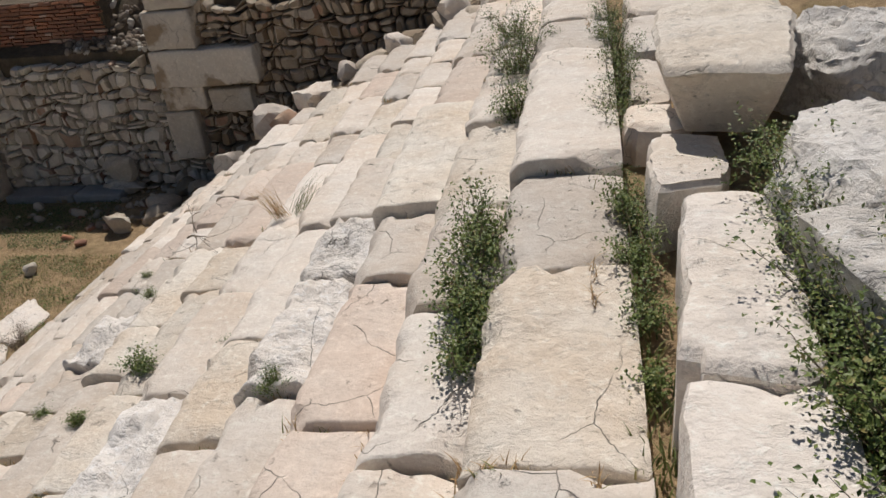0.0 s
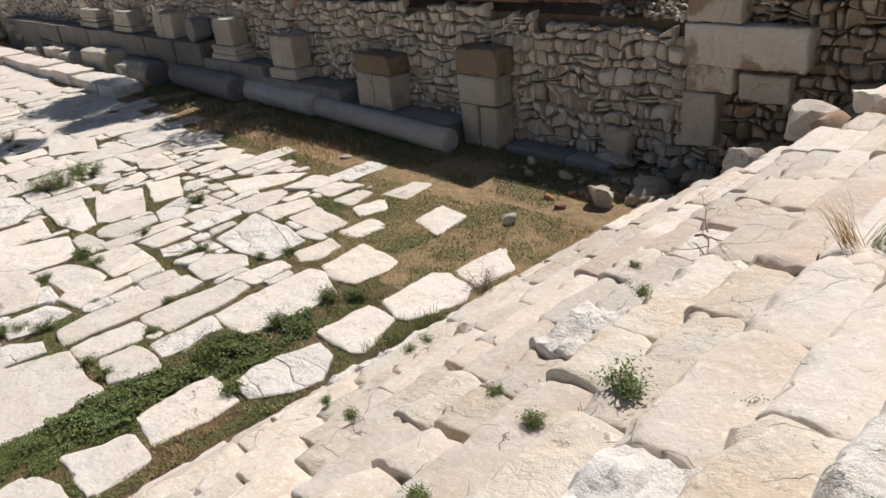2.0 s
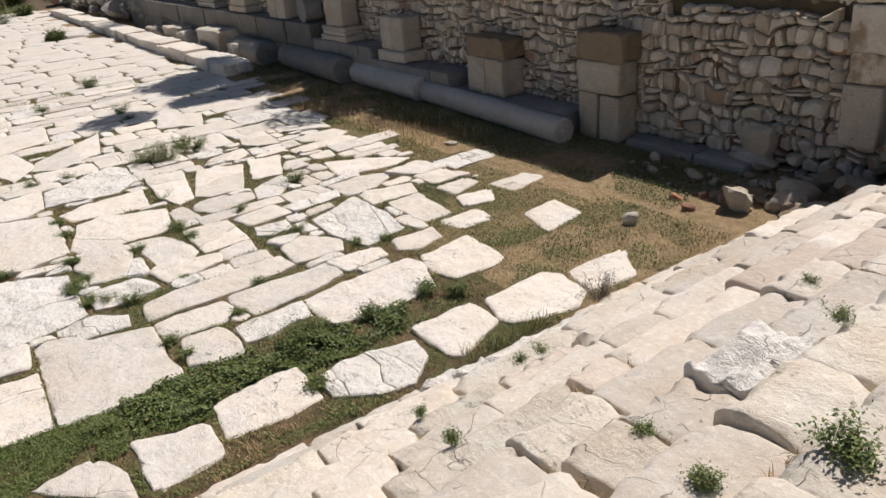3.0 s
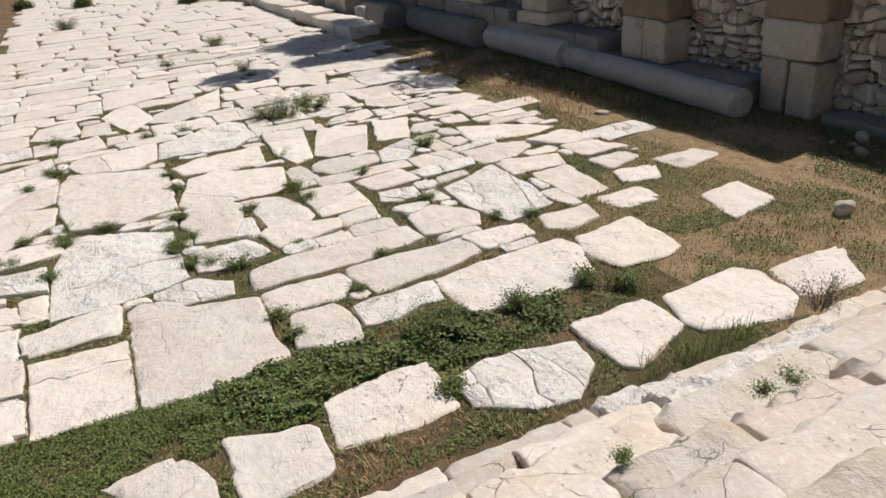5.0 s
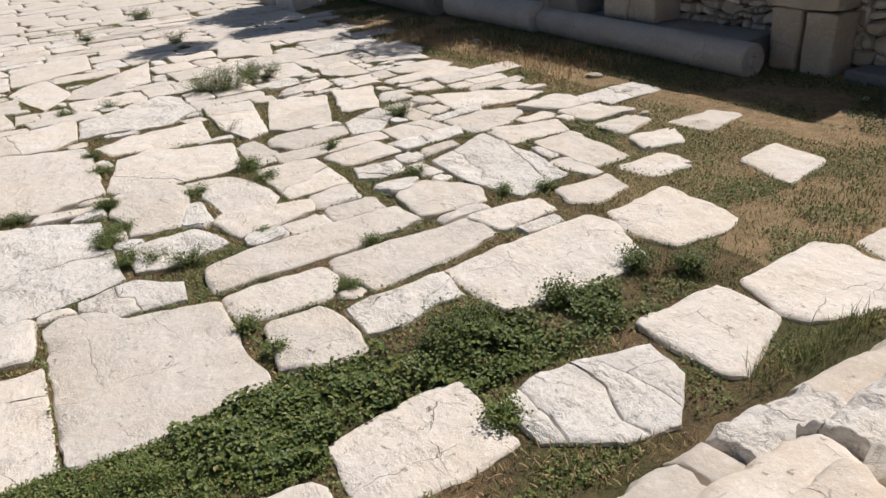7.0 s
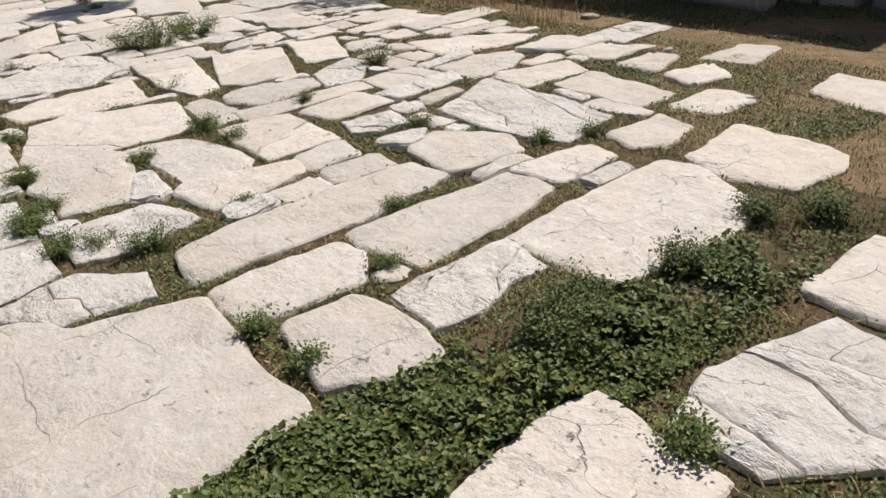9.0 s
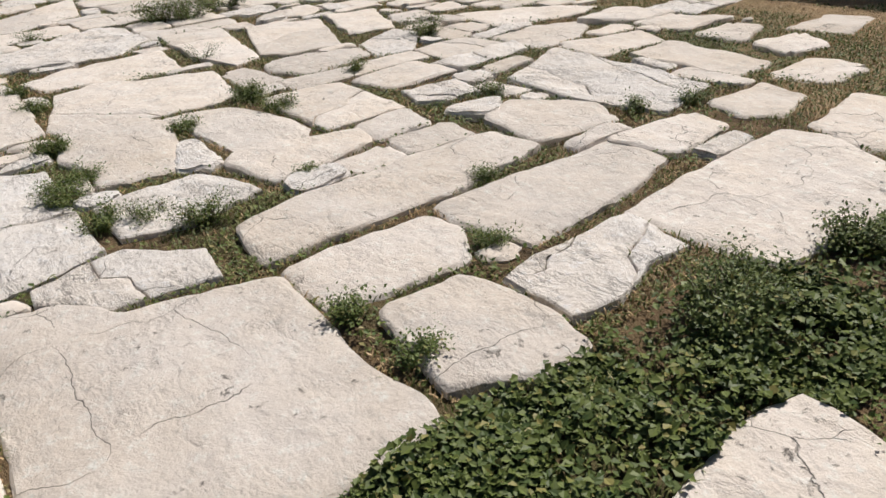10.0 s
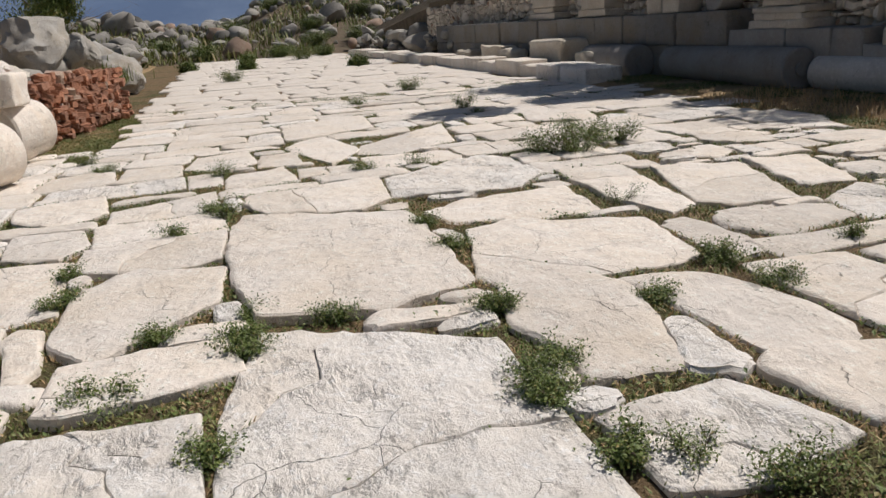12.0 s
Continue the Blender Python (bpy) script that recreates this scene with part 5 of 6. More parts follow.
for i, (x, y, s) in enumerate(((-17.6, 9.9, 0.35), (-14.0, 9.6, 0.3), (-13.0, 9.3, 0.2), (-12.1, 8.7, 0.16), (-12.35, 8.55, 0.14))):
    rock("small_stone", (x, y, 0.0), (s, s * 0.8, s * 0.4), 131 + i, PALE, (0, 0, 40 * i), 2, 0.6, 0.2, label="small flat stone on the dry ground", category="stone", group="small stones on the ground")

# ---- plants ----
GX0, GY0, CELL = -29.0, -3.0, 0.025
NX, NY = int(22.5 / CELL), int(13.5 / CELL)
free = np.ones((NX, NY), bool)
for q in placed:
    xs, ys = np.array([p.x for p in q]), np.array([p.y for p in q])
    i0, i1 = int((xs.min() - GX0) / CELL), int((xs.max() - GX0) / CELL) + 1
    j0, j1 = int((ys.min() - GY0) / CELL), int((ys.max() - GY0) / CELL) + 1
    if i0 < 0 or j0 < 0 or i1 >= NX or j1 >= NY:
        continue
    X, Y = np.meshgrid(GX0 + (np.arange(i0, i1) + 0.5) * CELL, GY0 + (np.arange(j0, j1) + 0.5) * CELL, indexing="ij")
    hit = np.zeros(X.shape, bool)
    for a in range(len(q)):
        x1, y1, x2, y2 = xs[a], ys[a], xs[a - 1], ys[a - 1]
        if y1 != y2:
            hit ^= ((y1 > Y) != (y2 > Y)) & (X < (x2 - x1) * (Y - y1) / (y2 - y1) + x1)
    free[i0:i1, j0:j1] &= ~hit


PTS = np.random.default_rng(5)


def leaf_mesh(name, P, size, mat, flat=0.55, width=0.7, parent=None):
    """Many small folded leaves at the points P."""
    n = len(P)
    P = np.asarray(P, float)
    yaw = PTS.uniform(0, 2 * np.pi, n)
    tilt = PTS.normal(0, flat, n)
    ln = size * PTS.uniform(0.55, 1.25, n)
    d = np.stack([np.cos(yaw) * np.cos(tilt), np.sin(yaw) * np.cos(tilt), np.sin(tilt)], 1)
    s = np.stack([-np.sin(yaw), np.cos(yaw), PTS.normal(0, 0.25, n)], 1)
    u = np.cross(d, s)
    w = (ln * width * 0.5)[:, None]
    L = ln[:, None]
    V = np.stack([P - d * L * 0.5, P + s * w + u * w * 0.35 - d * L * 0.05, P + d * L * 0.5, P - s * w + u * w * 0.35 - d * L * 0.05], 1).reshape(-1, 3)
    F = [(4 * i, 4 * i + 1, 4 * i + 2) for i in range(n)] + [(4 * i, 4 * i + 2, 4 * i + 3) for i in range(n)]
    return obj(name, V.tolist(), F, mat, parent=parent, smooth=False)


def blade_mesh(name, P, height, mat, lean=0.5, width=0.006, parent=None, bias=(0, 0)):
    n = len(P)
    P = np.asarray(P, float)
    yaw = PTS.uniform(0, 2 * np.pi, n)
    h = height * PTS.uniform(0.4, 1.2, n)
    k = PTS.uniform(0.1, 1.0, n) * lean
    d = np.stack([np.cos(yaw) * k + bias[0], np.sin(yaw) * k + bias[1], np.ones(n)], 1)
    d /= np.linalg.norm(d, axis=1)[:, None]
    s = np.stack([-np.sin(yaw), np.cos(yaw), np.zeros(n)], 1) * width
    mid = P + d * (h * 0.55)[:, None]
    tip = mid + (d * np.array([1.5, 1.5, 0.6])) * (h * 0.5)[:, None]
    V = np.stack([P - s, P + s, mid + s * 0.7, mid - s * 0.7, tip], 1).reshape(-1, 3)
    F = [f for i in range(n) for f in ((5 * i, 5 * i + 1, 5 * i + 2, 5 * i + 3), (5 * i + 3, 5 * i + 2, 5 * i + 4))]
    return obj(name, V.tolist(), F, mat, parent=parent, smooth=False)


def to_joint(x, y):
    """The nearest place between slabs."""
    r = random.Random(int(x * 100 + y * 7))
    for k in range(400):
        d = 0.0011 * k
        a = r.uniform(0, 6.283)
        if is_free(x + d * math.cos(a), y + d * math.sin(a)):
            return x + d * math.cos(a), y + d * math.sin(a)
    return x, y


def weed(loc, size, stems, leaf, mat, label, seed, spread=(1, 1), group="weeds", lean=(0, 0), density=45):
    """A wild plant: thin stems that bend outwards, set with leaves."""
    r = random.Random(seed)
    ob = empty("weed", loc, 0, label=label, category="weed", group=group)
    sv, sf, P = [], [], []
    for k in range(stems):
        a = r.uniform(0, 6.283)
        h = size * r.uniform(0.5, 1.1)
        out = Vector((math.cos(a) * spread[0], math.sin(a) * spread[1], 0)) * size * r.uniform(0.15, 0.8) + Vector((lean[0], lean[1], 0)) * h
        root = Vector((math.cos(a) * spread[0], math.sin(a) * spread[1], 0)) * size * 0.12 * r.random() + out * 0.25
        last = None
        for j in range(7):
            f = j / 6
            p = root + out * f ** 1.4 + Vector((0, 0, h * (f - 0.22 * f * f))) + Vector((r.gauss(0, 1), r.gauss(0, 1), r.gauss(0, 1))) * 0.012 * f
            wd = 0.004 * (1.2 - f)
            base = len(sv)
            sv += [tuple(p + Vector((wd, 0, 0))), tuple(p + Vector((-wd, wd, 0))), tuple(p + Vector((-wd, -wd, 0)))]
            if last is not None:
                for q in range(3):
                    sf.append((last + q, last + (q + 1) % 3, base + (q + 1) % 3, base + q))
            last = base
            if j > 0:
                for q in range(max(3, density // 3)):
                    P.append(p + Vector((r.gauss(0, 1), r.gauss(0, 1), r.gauss(0, 0.8))) * leaf * 0.75)
    tagged(obj("stalk", sv, sf, TWIG, parent=ob), kind="stuff")
    tagged(leaf_mesh("foliage", [tuple(p) for p in P], leaf * 0.5, mat, 0.6, 0.55, ob), kind="stuff")
    return ob


TOPG = "weeds along the top of the steps"
for i, (x, y, s, n, l, sp) in enumerate(((-1.02, 3.5, 0.34, 26, 0.045, (0.45, 1.0)), (-1.0, 3.05, 0.34, 24, 0.045, (0.4, 1.0)), (-1.0, 2.7, 0.26, 14, 0.042, (0.35, 1.0)),
                                       (-1.05, 6.4, 0.42, 26, 0.045, (0.7, 1.0)), (-1.0, 5.4, 0.30, 16, 0.045, (0.5, 1.0)), (-1.15, 7.4, 0.34, 14, 0.045, (0.8, 1.0)))):
    weed((x, y, stair_z(14, y) - 0.04), s * 1.15, int(n * 1.3), l, LEAF, "green leafy weed growing in a joint of the steps", 300 + i, sp, TOPG)
for i, (x, y, s, n) in enumerate(((-0.3, 3.55, 0.26, 22), (-0.3, 3.15, 0.24, 18), (-0.29, 2.75, 0.18, 12), (-0.29, 2.35, 0.13, 8), (-0.32, 4.6, 0.3, 22), (-0.3, 5.1, 0.34, 24), (-0.28, 5.7, 0.34, 24), (-0.3, 6.3, 0.3, 20), (-0.3, 7.0, 0.26, 16))):
    weed((x, y, stair_z(15, y) - 0.10), s, n, 0.036, LEAF, "green weed rooted between slab and bench", 330 + i, (0.6, 1), TOPG)
for i in range(13):
    y = 0.9 + i * 0.19
    weed((0.26 + 0.05 * math.sin(i * 2.1) + 0.012 * i, y, 3.62), 0.40 + 0.06 * math.sin(i * 1.7), 24, 0.04, LEAF, "tall green weed growing behind the bench", 350 + i, (0.75, 1), TOPG, (-0.12, 0))
weed((0.28, 3.45, 3.7), 0.22, 14, 0.036, LEAF, "yellow-green weed under the leaning block", 370, (0.6, 1), TOPG)
jr = random.Random(12)
dry, green = [], []
for n, y in step_joints:
    if jr.random() < 0.75:
        a, w = jr.uniform(0.0, 0.35), jr.uniform(0.08, 0.3)
        for k in range(int(jr.uniform(10, 45))):
            p = (NOSE_X[n] + min(0.45, a + w * jr.random()), y + jr.gauss(0, 0.012), stair_z(n, y) - 0.05)
            (dry if jr.random() < 0.72 else green).append(p)
    for k in range(int(jr.uniform(0, 40))):
        dry.append((NOSE_X[n] + 0.44 - jr.uniform(0.0, 0.03), y - jr.uniform(0.0, 0.35), stair_z(n, y) - 0.02))
tagged(blade_mesh("dry_grass", dry, 0.075, STRAW, 1.4, 0.003), "dry straw in the joints of the steps", "grass", kind="stuff")
tagged(blade_mesh("grass", green, 0.075, GRASS, 1.2, 0.003), "short green grass in the joints of the steps", "grass", kind="stuff")
g = [(-0.28 + PTS.normal(0, 0.04), PTS.uniform(1.7, 2.95), 3.38) for _ in range(260)]
tagged(blade_mesh("grass", g, 0.09, GRASS, 0.8, 0.004), "short grass in the joint beside the bench", "grass", kind="stuff")
weed((NOSE_X[9] + 0.2, 3.9, stair_z(9, 3.9) - 0.01), 0.13, 11, 0.045, LEAF, "small green weed growing on a step", 380, group="weeds on the steps")
for i, (n, dx, y, s, k) in enumerate(((12, 0.21, 3.03, 0.13, 10), (8, 0.21, 2.82, 0.09, 10), (8, 0.27, 3.6, 0.09, 12), (7, 0.22, 3.84, 0.08, 10), (5, 0.05, 3.42, 0.07, 9), (8, 0.0, 5.05, 0.10, 7), (3, 0.03, 4.67, 0.09, 7), (3, 0.04, 4.88, 0.10, 7), (3, 0.04, 3.73, 0.06, 8), (10, 0.4, 3.9, 0.06, 8), (6, 0.2, 6.0, 0.1, 6))):
    weed((NOSE_X[n] + dx, y, stair_z(n, y) - 0.01), s * 0.75, k, 0.026, LEAF, "small weed in a joint of the steps", 390 + i, group="weeds on the steps")
tuft = empty("grass_tuft", (NOSE_X[10] + 0.16, 5.62, stair_z(10, 5.6)), 0, label="tall dry grass tuft growing between the steps", category="grass tuft")
blade_mesh("dry_foliage", [(PTS.normal(0, 0.03), PTS.normal(0, 0.04), 0) for _ in range(60)], 0.40, STRAW, 0.45, 0.0025, tuft, (-0.7, 0.2))
blade_mesh("foliage", [(PTS.normal(0.12, 0.04), PTS.normal(0.1, 0.04), 0) for _ in range(40)], 0.36, GRASS, 0.45, 0.0025, tuft, (0.5, 0.4))
weed((-7.62, 7.0, 0.05), 0.34, 20, 0.035, TWIG, "dry brownish shrub at the foot of the steps", 420, (0.7, 1.2))
# dead branch on the steps
branch = empty("dead_branch", (NOSE_X[7] + 0.15, 6.3, stair_z(7, 6.3) + 0.02), 0, label="dead grey branch lying across the steps", category="branch")
bvv, bff = [], []


def limb(a, b, w, depth, r, vs, fs):
    """A crooked, forking branch."""
    last, n = None, 6
    mid = a.lerp(b, 0.5) + Vector((r.gauss(0, 1), r.gauss(0, 1), r.gauss(0, 1))) * (b - a).length * 0.12
    for j in range(n):
        f = j / (n - 1)
        p = a.lerp(mid, f).lerp(mid.lerp(b, f), f)
        rad = w * (1 - 0.6 * f)
        base = len(vs)
        for q in range(5):
            t = 2 * math.pi * q / 5
            vs.append((p.x + rad * math.cos(t), p.y + rad * math.sin(t) * 0.7, p.z + rad * math.sin(t)))
        if last is not None:
            for q in range(5):
                fs.append((last + q, last + (q + 1) % 5, base + (q + 1) % 5, base + q))
        last = base
        if depth and j in (2, 3, 4):
            d = (b - a)
            limb(p, p + Vector((d.x + r.gauss(0, 1) * d.length * 0.6, d.y + r.gauss(0, 1) * d.length * 0.6, d.z + r.gauss(0, 0.3) * d.length)) * 0.55, rad * 0.6, depth - 1, r, vs, fs)


r = random.Random(8)
limb(Vector((0, 0, 0.02)), Vector((0.32, -0.42, 0.10)), 0.010, 2, r, bvv, bff)
tagged(obj("limb", bvv, bff, TWIG, parent=branch), kind="stuff")
bvv, bff = [], []
limb(Vector((0.05, 0.1, 0.03)), Vector((-0.1, 0.5, 0.06)), 0.008, 2, r, bvv, bff)
tagged(obj("limb", bvv, bff, TWIG, parent=branch), kind="stuff")

# ---- the green strip between street and steps, and plants in the joints ----
def is_free(x, y):
    i, j = int((x - GX0) / CELL), int((y - GY0) / CELL)
    return 0 <= i < NX and 0 <= j < NY and free[i, j]


def scatter(count, x0, x1, y0, y1, keep, seed, z=-0.03):
    r, out = random.Random(seed), []
    for _ in range(count):
        x, y = r.uniform(x0, x1), r.uniform(y0, y1)
        if is_free(x, y) and r.random() < keep(x, y):
            out.append((x, y, ground_height(x, y) + 0.012))
    return out


def clump(x, y, s, k=0.0):
    return noise.noise((x * s, y * s, k))


strip = lambda x, y: max(0.0, 1.0 - (abs(x + 9.08 - 0.02 * (y - 3)) / 0.42) ** 4)
P = scatter(80000, -9.7, -8.4, 2.2, 5.4, lambda x, y: strip(x, y) * (0.06 + 0.94 * min(1.0, max(0.0, 0.55 + 2.2 * clump(x, y, 2.4, 3)))) * (1 if 2.5 < y < 4.4 else 0.45), 61)
r = random.Random(62)
P = [(x, y, z + r.uniform(0.0, 0.08) * (1 + 1.4 * clump(x, y, 3.5, 1)) + (0.20 * math.exp(-((x + 9.22) ** 2 + (y - 3.98) ** 2) / 0.03) * r.random())) for x, y, z in P]
tagged(leaf_mesh("ivy", P, 0.037, IVY, 0.45, 0.8), "dense dark green ground ivy between the slabs", "ivy", kind="stuff")
for i, (x, y, s) in enumerate(((-9.2, 3.95, 0.26), (-9.28, 4.2, 0.2), (-9.25, 5.75, 0.16), (-9.2, 4.95, 0.15), (-8.95, 6.0, 0.14))):
    weed((x, y, -0.02), s, 24, 0.045, IVY, "dark leafy bush in the green strip", 440 + i, group="bushes in the green strip")
P = scatter(70000, -9.9, -7.7, -2.5, 9.5, lambda x, y: (0.55 if strip(x, y) > 0.05 else 0.28) * (0.3 + 0.7 * (clump(x, y, 1.6, 9) > 0.0)), 63)
tagged(blade_mesh("grass", P, 0.055, GRASS, 1.1, 0.004), "short green and dry grass along the green strip", "grass", kind="stuff")
P = scatter(60000, -9.9, -7.7, -2.5, 9.5, lambda x, y: 0.9 * (clump(x, y, 1.9, 5) > (-0.12 if y < 3.2 else 0.05)), 64)
P = [(x, y, z + r.uniform(0, 0.03)) for x, y, z in P]
tagged(leaf_mesh("weeds", P, 0.024, LEAF, 0.5, 0.7), "low green weeds along the green strip", "weeds", kind="stuff")
P = scatter(5000, -8.6, -7.6, 1.5, 9.5, lambda x, y: 0.9 * (clump(x, y, 1.3, 15) > 0.05), 65)
tagged(blade_mesh("dry_grass", P, 0.07, STRAW, 1.3, 0.004), "dry straw between slabs and steps", "grass", kind="stuff")
P = [(-7.72 + 0.06 * PTS.normal(), PTS.uniform(5.2, 6.3), 0.0) for _ in range(260)]
tagged(blade_mesh("grass", P, 0.20, GRASS, 0.9, 0.003), "tall green grass at the foot of the steps", "grass", kind="stuff")
P = scatter(70000, -9.5, -8.6, -2.0, 3.0, lambda x, y: 0.85 if clump(x, y, 2.6, 51) > -0.22 else 0.15, 69)
P = [(x, y, z + r.uniform(0, 0.035)) for x, y, z in P]
tagged(leaf_mesh("weeds", P, 0.021, LEAF, 0.6, 0.6), "low clover-like weeds covering the strip", "weeds", kind="stuff")
# joints of the paving
P = scatter(520000, -28, -9.5, -2, 9.2, lambda x, y: 0.95 if clump(x, y, 0.9, 21) > -0.12 else 0.25, 66)
tagged(blade_mesh("grass", P, 0.034, GRASS, 1.8, 0.0045), "short grass and moss in the paving joints", "grass", kind="stuff")
P = scatter(260000, -28, -9.5, -2, 9.2, lambda x, y: 0.9 if clump(x, y, 1.3, 27) > 0.02 else 0.08, 67)
P = [(x, y, z + r.uniform(0, 0.03) + 0.16 * r.random() * max(0.0, clump(x, y, 2.1, 29) - 0.1)) for x, y, z in P]
tagged(leaf_mesh("weeds", P, 0.028, LEAF, 0.5, 0.65), "small green weeds in the paving joints", "weeds", kind="stuff")
P = scatter(320000, -28, -9.5, -2, 9.2, lambda x, y: 0.9 if clump(x, y, 1.0, 33) > -0.06 else 0.12, 68)
tagged(blade_mesh("dry_grass", P, 0.036, STRAW, 2.0, 0.004), "dry straw in the paving joints", "grass", kind="stuff")
STREET = "weeds in the paving joints"
for i, (x, y, s, n, l) in enumerate(((-11.66, 2.9, 0.17, 18, 0.035), (-11.9, 2.6, 0.14, 10, 0.03), (-17.6, 5.14, 0.45, 34, 0.06), (-17.8, 4.8, 0.34, 26, 0.055), (-18.0, 5.9, 0.32, 20, 0.055), (-18.4, 5.5, 0.3, 20, 0.055), (-15.33, 4.35, 0.2, 8, 0.03), (-13.5, 1.22, 0.14, 16, 0.035),
                                    (-12.62, 2.42, 0.12, 16, 0.035), (-13.5, 2.46, 0.13, 18, 0.035), (-18.5, 3.3, 0.15, 10, 0.04), (-28.0, 5.8, 0.4, 20, 0.07), (-56.3, 6.6, 1.0, 40, 0.14), (-38.0, 1.9, 0.5, 24, 0.1), (-25.5, 4.2, 0.25, 12, 0.06), (-23.2, 5.6, 0.3, 16, 0.06), (-18.85, 1.1, 0.2, 14, 0.04),
                                    (-20.5, -0.4, 0.25, 14, 0.045), (-16.3, 0.9, 0.15, 12, 0.04), (-16.7, 1.15, 0.17, 14, 0.04), (-13.7, 5.06, 0.12, 12, 0.035), (-13.76, 4.13, 0.13, 14, 0.035), (-14.4, 6.58, 0.22, 18, 0.045), (-12.26, 5.58, 0.14, 14, 0.035), (-10.32, 3.82, 0.10, 14, 0.03), (-9.85, 3.0, 0.10, 14, 0.04),
                                    (-10.29, 2.96, 0.10, 14, 0.035), (-11.0, 4.33, 0.08, 14, 0.03), (-10.98, 6.26, 0.11, 14, 0.035), (-11.16, 5.93, 0.10, 12, 0.035), (-11.8, 3.65, 0.07, 12, 0.03), (-12.76, 2.46, 0.12, 14, 0.035), (-9.1, 2.0, 0.12, 10, 0.05), (-8.35, 3.95, 0.12, 14, 0.05))):
    if x > -28:
        x, y = to_joint(x, y)
    weed((x, y, -0.03), s, n, l, LEAF, "green weed growing in a paving joint", 460 + i, (1, 1.2), STREET)
for i, (x, y) in enumerate(((-14.1, 1.4), (-13.9, 1.7), (-13.7, 1.2), (-13.6, 2.5), (-12.8, 2.5), (-12.5, 2.4), (-13.9, 0.8), (-17.1, 1.1), (-18.1, 2.7), (-15.5, 2.7), (-14.8, 2.7), (-13.7, 4.1), (-13.3, 3.5), (-12.0, 2.5), (-20.2, -0.2), (-15.4, 0.1), (-14.8, 0.1), (-13.2, 4.1), (-28.9, 6.0), (-22.6, 5.6), (-13.2, 0.6), (-12.6, 1.0))):
    x, y = to_joint(x, y)
    weed((x, y, -0.04), 0.10 + 0.02 * (i % 3), 16, 0.036, LEAF, "low green weed spreading along a paving joint", 700 + i, (1.3, 1.3), STREET, density=60)
# dry ground by the wall
P = [(x, y, ground_height(x, y)) for x, y in ((PTS.uniform(-24, -7.6), PTS.uniform(7.0, 11.2)) for _ in range(60000)) if is_free(x, y) and y > street_edge(x)[1] - 1.4 and clump(x, y, 0.8, 40) > -0.15]
tagged(blade_mesh("dry_grass", P, 0.028, STRAW, 2.4, 0.004), "sparse dry grass on the ground by the wall", "grass", kind="stuff")
P = [(x, y, ground_height(x, y) + r.uniform(0, 0.03)) for x, y in ((PTS.uniform(-24, -7.8), PTS.uniform(6.2, 9.8)) for _ in range(40000)) if is_free(x, y) and y > street_edge(x)[1] - 2.2 and clump(x, y, 0.9, 44) > 0.14]
tagged(leaf_mesh("weeds", P, 0.028, LEAF, 0.5, 0.65), "patches of low green weeds on dry ground", "weeds", kind="stuff")
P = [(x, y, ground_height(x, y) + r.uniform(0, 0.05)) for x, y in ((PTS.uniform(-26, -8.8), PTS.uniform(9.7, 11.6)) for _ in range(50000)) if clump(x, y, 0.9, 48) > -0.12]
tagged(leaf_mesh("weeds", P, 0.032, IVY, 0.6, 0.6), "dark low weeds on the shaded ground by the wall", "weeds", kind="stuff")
P = [(PTS.uniform(-21, -14), PTS.uniform(8.9, 10.6), 0.0) for _ in range(1800)]
tagged(blade_mesh("dry_grass", P, 0.22, STRAW, 0.9, 0.005), "taller dry weeds near the fallen columns", "grass", kind="stuff")


# ---- trees, far hills ----
def tree(loc, height, crown, seed, label, leaves=9000, leaf=0.15):
    r = random.Random(seed)
    ob = empty("tree", loc, 0, label=label, category="tree", group="trees")
    vs, fs = [], []
    top = Vector((r.uniform(-0.3, 0.3), r.uniform(-0.3, 0.3), height * 0.75))
    limb(Vector((0, 0, 0)), top, height * 0.03, 3, r, vs, fs)
    obj("trunk", vs, fs, TWIG, parent=ob)
    P = []
    blobs = [(Vector((r.gauss(0, 0.45) * crown, r.gauss(0, 0.45) * crown, height * r.uniform(0.45, 0.98))), crown * r.uniform(0.25, 0.5)) for _ in range(16)]
    for k in range(leaves):
        c, s = r.choice(blobs)
        d = Vector((r.gauss(0, 1), r.gauss(0, 1), r.gauss(0, 1))).normalized() * s * r.random() ** 0.4
        P.append(tuple(c + d))
    tagged(leaf_mesh("crown", P, leaf, LEAF, 0.8, 0.5, ob), kind="stuff")
    return ob


tree((-25.9, 13.6, 3.2), 6.2, 2.6, 1, "leafy green tree on the terrace above the wall", 23000, 0.17)
# this second tree is never seen; it is added to block light below
tree((-20.8, 15.0, 3.3), 4.4, 2.2, 2, "small leafy tree added out of view to shade the ground by the wall", 14000, 0.17)
tree((-44.0, 14.2, 1.6), 5.0, 2.2, 3, "dark green tree beyond the end of the wall", 5000)
tree((-46.0, -4.5, 0.6), 3.9, 1.7, 4, "dark green bushy tree behind the boulders", 9000)
P = [(x, y, 0.35 + 0.5 * r.random()) for x, y in ((PTS.uniform(-90, -30), -1.8 - abs(PTS.normal(0, 3))) for _ in range(12000)) if clump(x, y, 0.3, 2) > -0.05]
tagged(blade_mesh("grass", P, 0.55, GRASS, 0.8, 0.03), "tall yellow-green weeds among the far rubble", "grass", kind="stuff")
P = [(-31.0 + PTS.normal(0, 0.7), -1.5 + PTS.normal(0, 0.35), 0.6) for _ in range(700)]
tagged(blade_mesh("grass", P, 0.5, GRASS, 0.7, 0.012), "bright green grass behind the brick stack", "grass", kind="stuff")

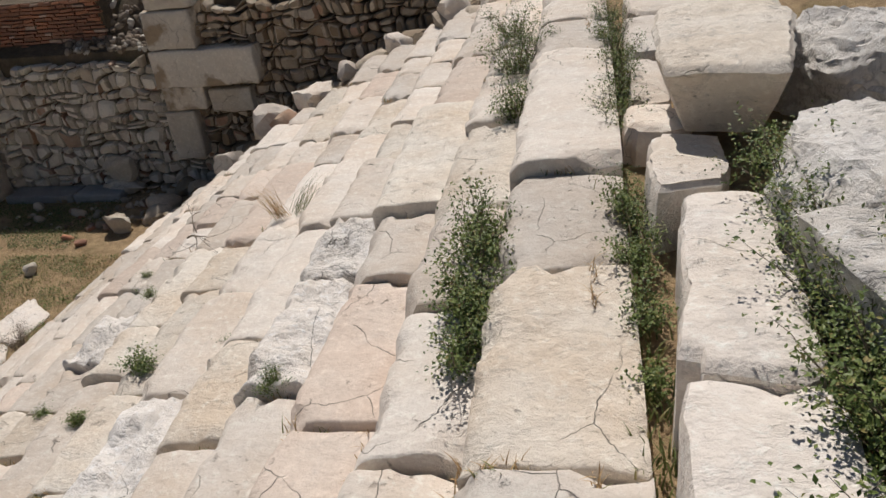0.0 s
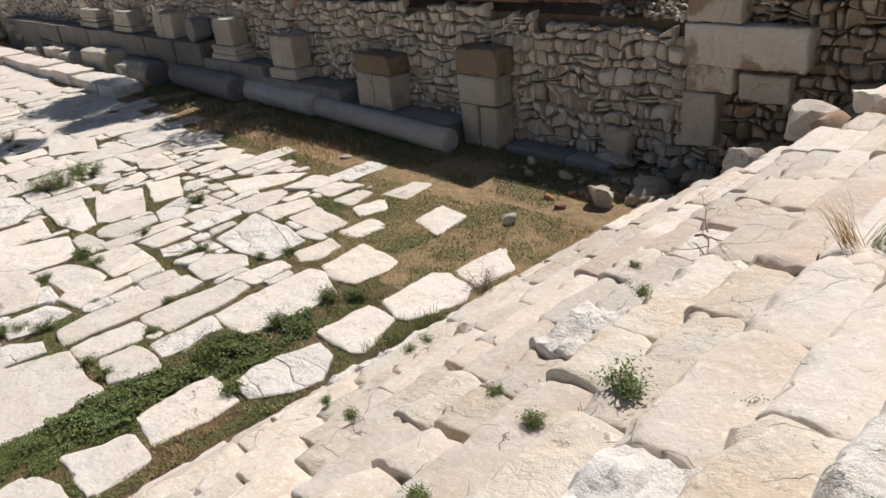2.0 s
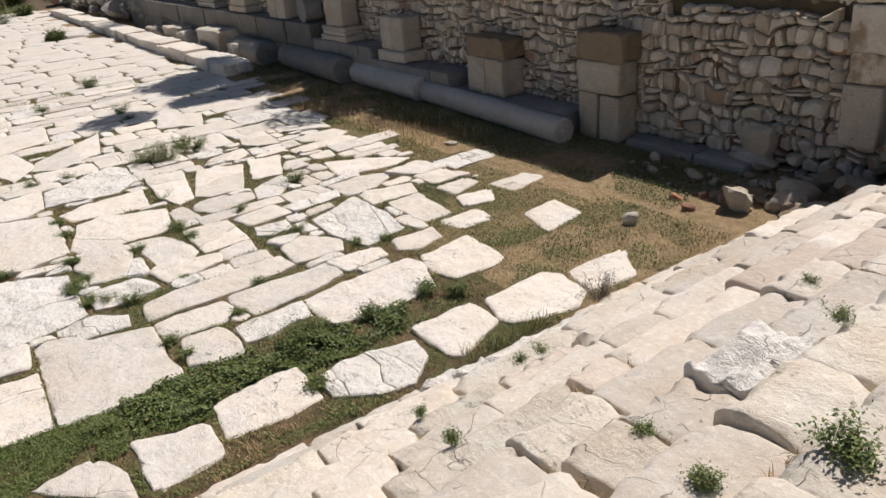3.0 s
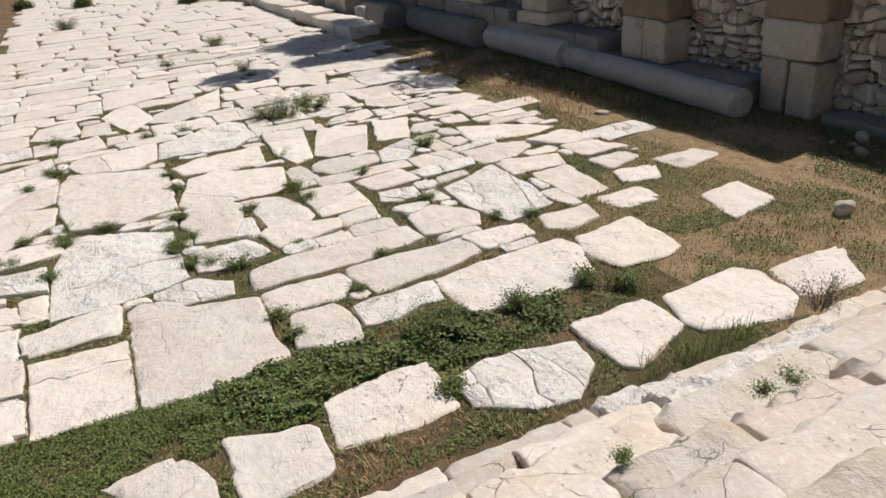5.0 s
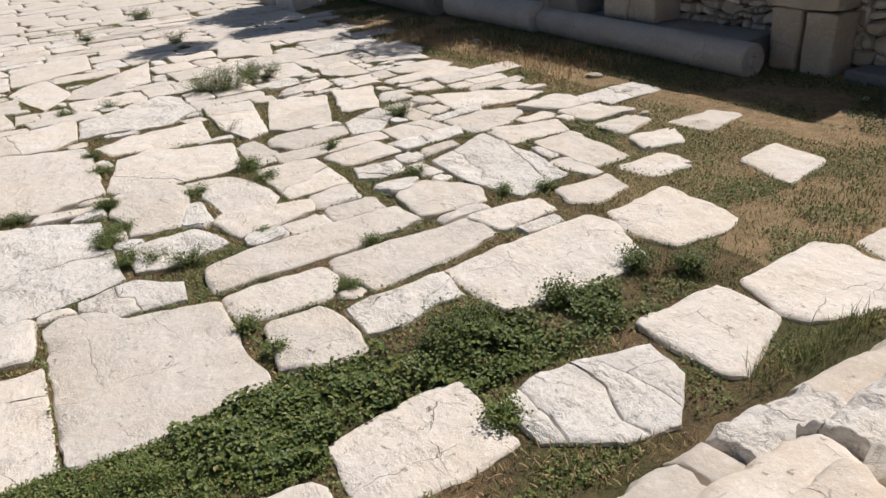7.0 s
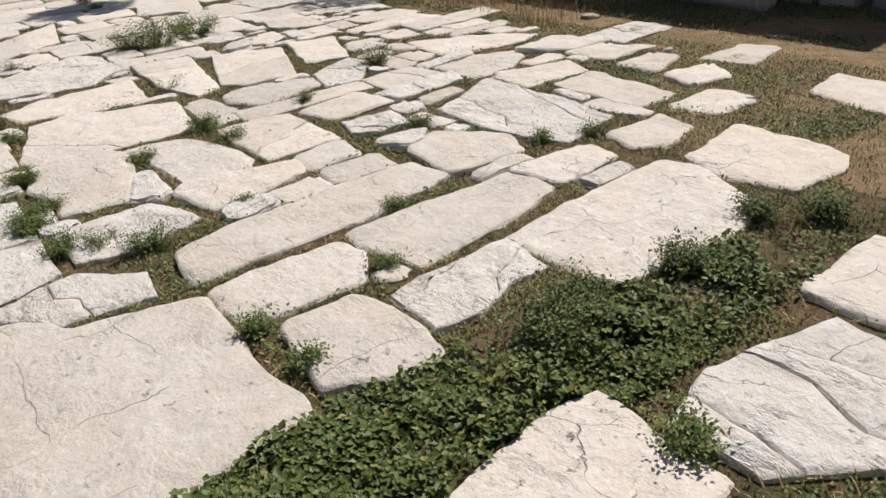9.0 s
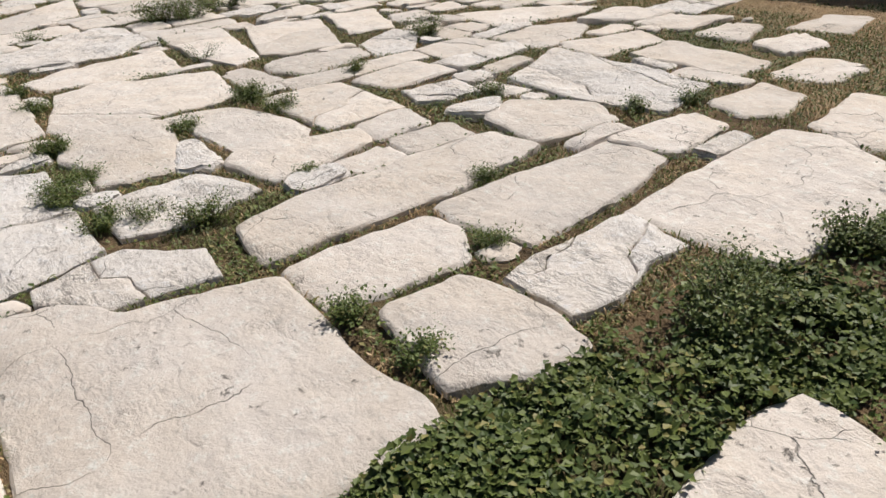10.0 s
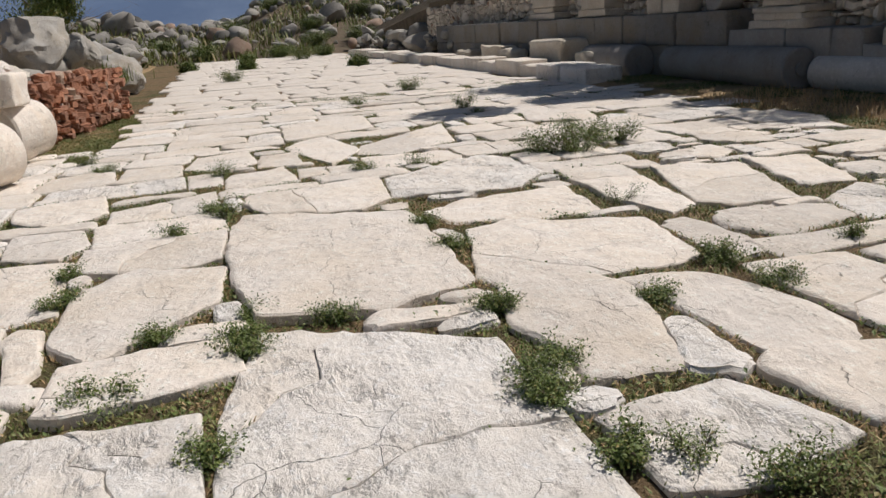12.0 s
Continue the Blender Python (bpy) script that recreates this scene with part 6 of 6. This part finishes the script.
# the haze of distance is put into the hills: blue colour and glow
m = Nodes("hazed_hills")
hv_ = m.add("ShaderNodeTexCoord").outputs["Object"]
hazed_col = m.mix(m.ramp(m.noise(hv_, 0.004, 6, 0.6), 0.35, 0.65), (0.055, 0.085, 0.15), (0.085, 0.12, 0.19))
m.finish(hazed_col, 1.0)
m.t.links.new(hazed_col, m.bsdf.inputs["Emission Color"])
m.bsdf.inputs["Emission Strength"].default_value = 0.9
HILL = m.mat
hv, hf = [], []
for i in range(81):
    a = radians(90 + 180 * i / 80)
    rad = 1800
    h = 150 + 90 * noise.noise((i * 0.11, 0, 7)) + 30 * noise.noise((i * 0.5, 0, 9))
    hv += [(rad * math.cos(a), rad * math.sin(a), -5), (rad * 1.15 * math.cos(a), rad * 1.15 * math.sin(a), h), (rad * 1.5 * math.cos(a), rad * 1.5 * math.sin(a), h * 1.6)]
for i in range(80):
    for k in range(2):
        hf.append((3 * i + k, 3 * i + 3 + k, 3 * i + 4 + k, 3 * i + 1 + k))
tagged(obj("backdrop", hv, hf, HILL), "mountains on the horizon with blue haze put into their colour", "mountains", kind="structure")
# near rise beyond the end of the street
def rise_z(x, y):
    t = min(1.0, max(0.0, (-64 - x) / 26))
    right, left = min(1.0, max(0.0, (y - 4) / 5)), min(1.0, max(0.0, (-2 - y) / 6))
    return -0.08 + t * (2.3 + 2.4 * right + 1.2 * left + 0.7 * noise.noise((x * 0.08, y * 0.1, 6))) - 0.012 * max(0, -x - 100)


rxs = [-64, -67, -71, -76, -82, -90, -100, -115, -135, -160]
rys = axis(((-60, 61, 3),))
rv = [(x, y, rise_z(x, y)) for x in rxs for y in rys]
nr = len(rys)
rf = [(i * nr + j, i * nr + j + 1, (i + 1) * nr + j + 1, (i + 1) * nr + j) for i in range(len(rxs) - 1) for j in range(nr - 1)]
tagged(obj("rise", rv, rf, EARTH), "stony rise beyond the end of the street", "ground", kind="structure")
rubble_field("far_rubble", "stones and low ruined walls on the far rise", 760, lambda r: (lambda x, y: (x, y, rise_z(x, y)))(r.uniform(-125, -66), r.uniform(-12, 26)), (0.5, 1.7), PALE_RUBBLE, 56)
P = [(x, y, rise_z(x, y)) for x, y in ((PTS.uniform(-125, -64), PTS.uniform(-10, 30)) for _ in range(14000)) if clump(x, y, 0.12, 8) > -0.2]
tagged(blade_mesh("grass", P, 0.9, GRASS, 0.9, 0.06), "tall yellow-green grass on the far rise", "grass", kind="stuff")
for i, (x, y, s) in enumerate(((-68, 12.5, 1.5), (-74, 9.5, 1.3), (-62, 13.0, 1.6), (-58, 12.6, 1.2), (-80, 15, 2.2), (-90, 8, 1.6), (-72, 3.5, 0.8), (-54, -4.0, 1.0), (-47, -4.5, 1.3), (-66, 1.0, 1.2), (-70, -2.0, 1.5), (-64, 6.0, 0.9), (-67, 9.0, 1.4), (-84, 4, 1.8), (-60, -3, 1.1), (-51, 0.2, 0.25), (-48, 3.0, 0.22), (-43, 7.5, 0.25), (-58, 3.5, 0.35), (-61, 8.5, 0.6))):
    weed((x, y, max(0.0, rise_z(x, y))), s, 40, 0.22, LEAF, "dark green shrub on the stony slope", 600 + i, group="far shrubs", density=60)
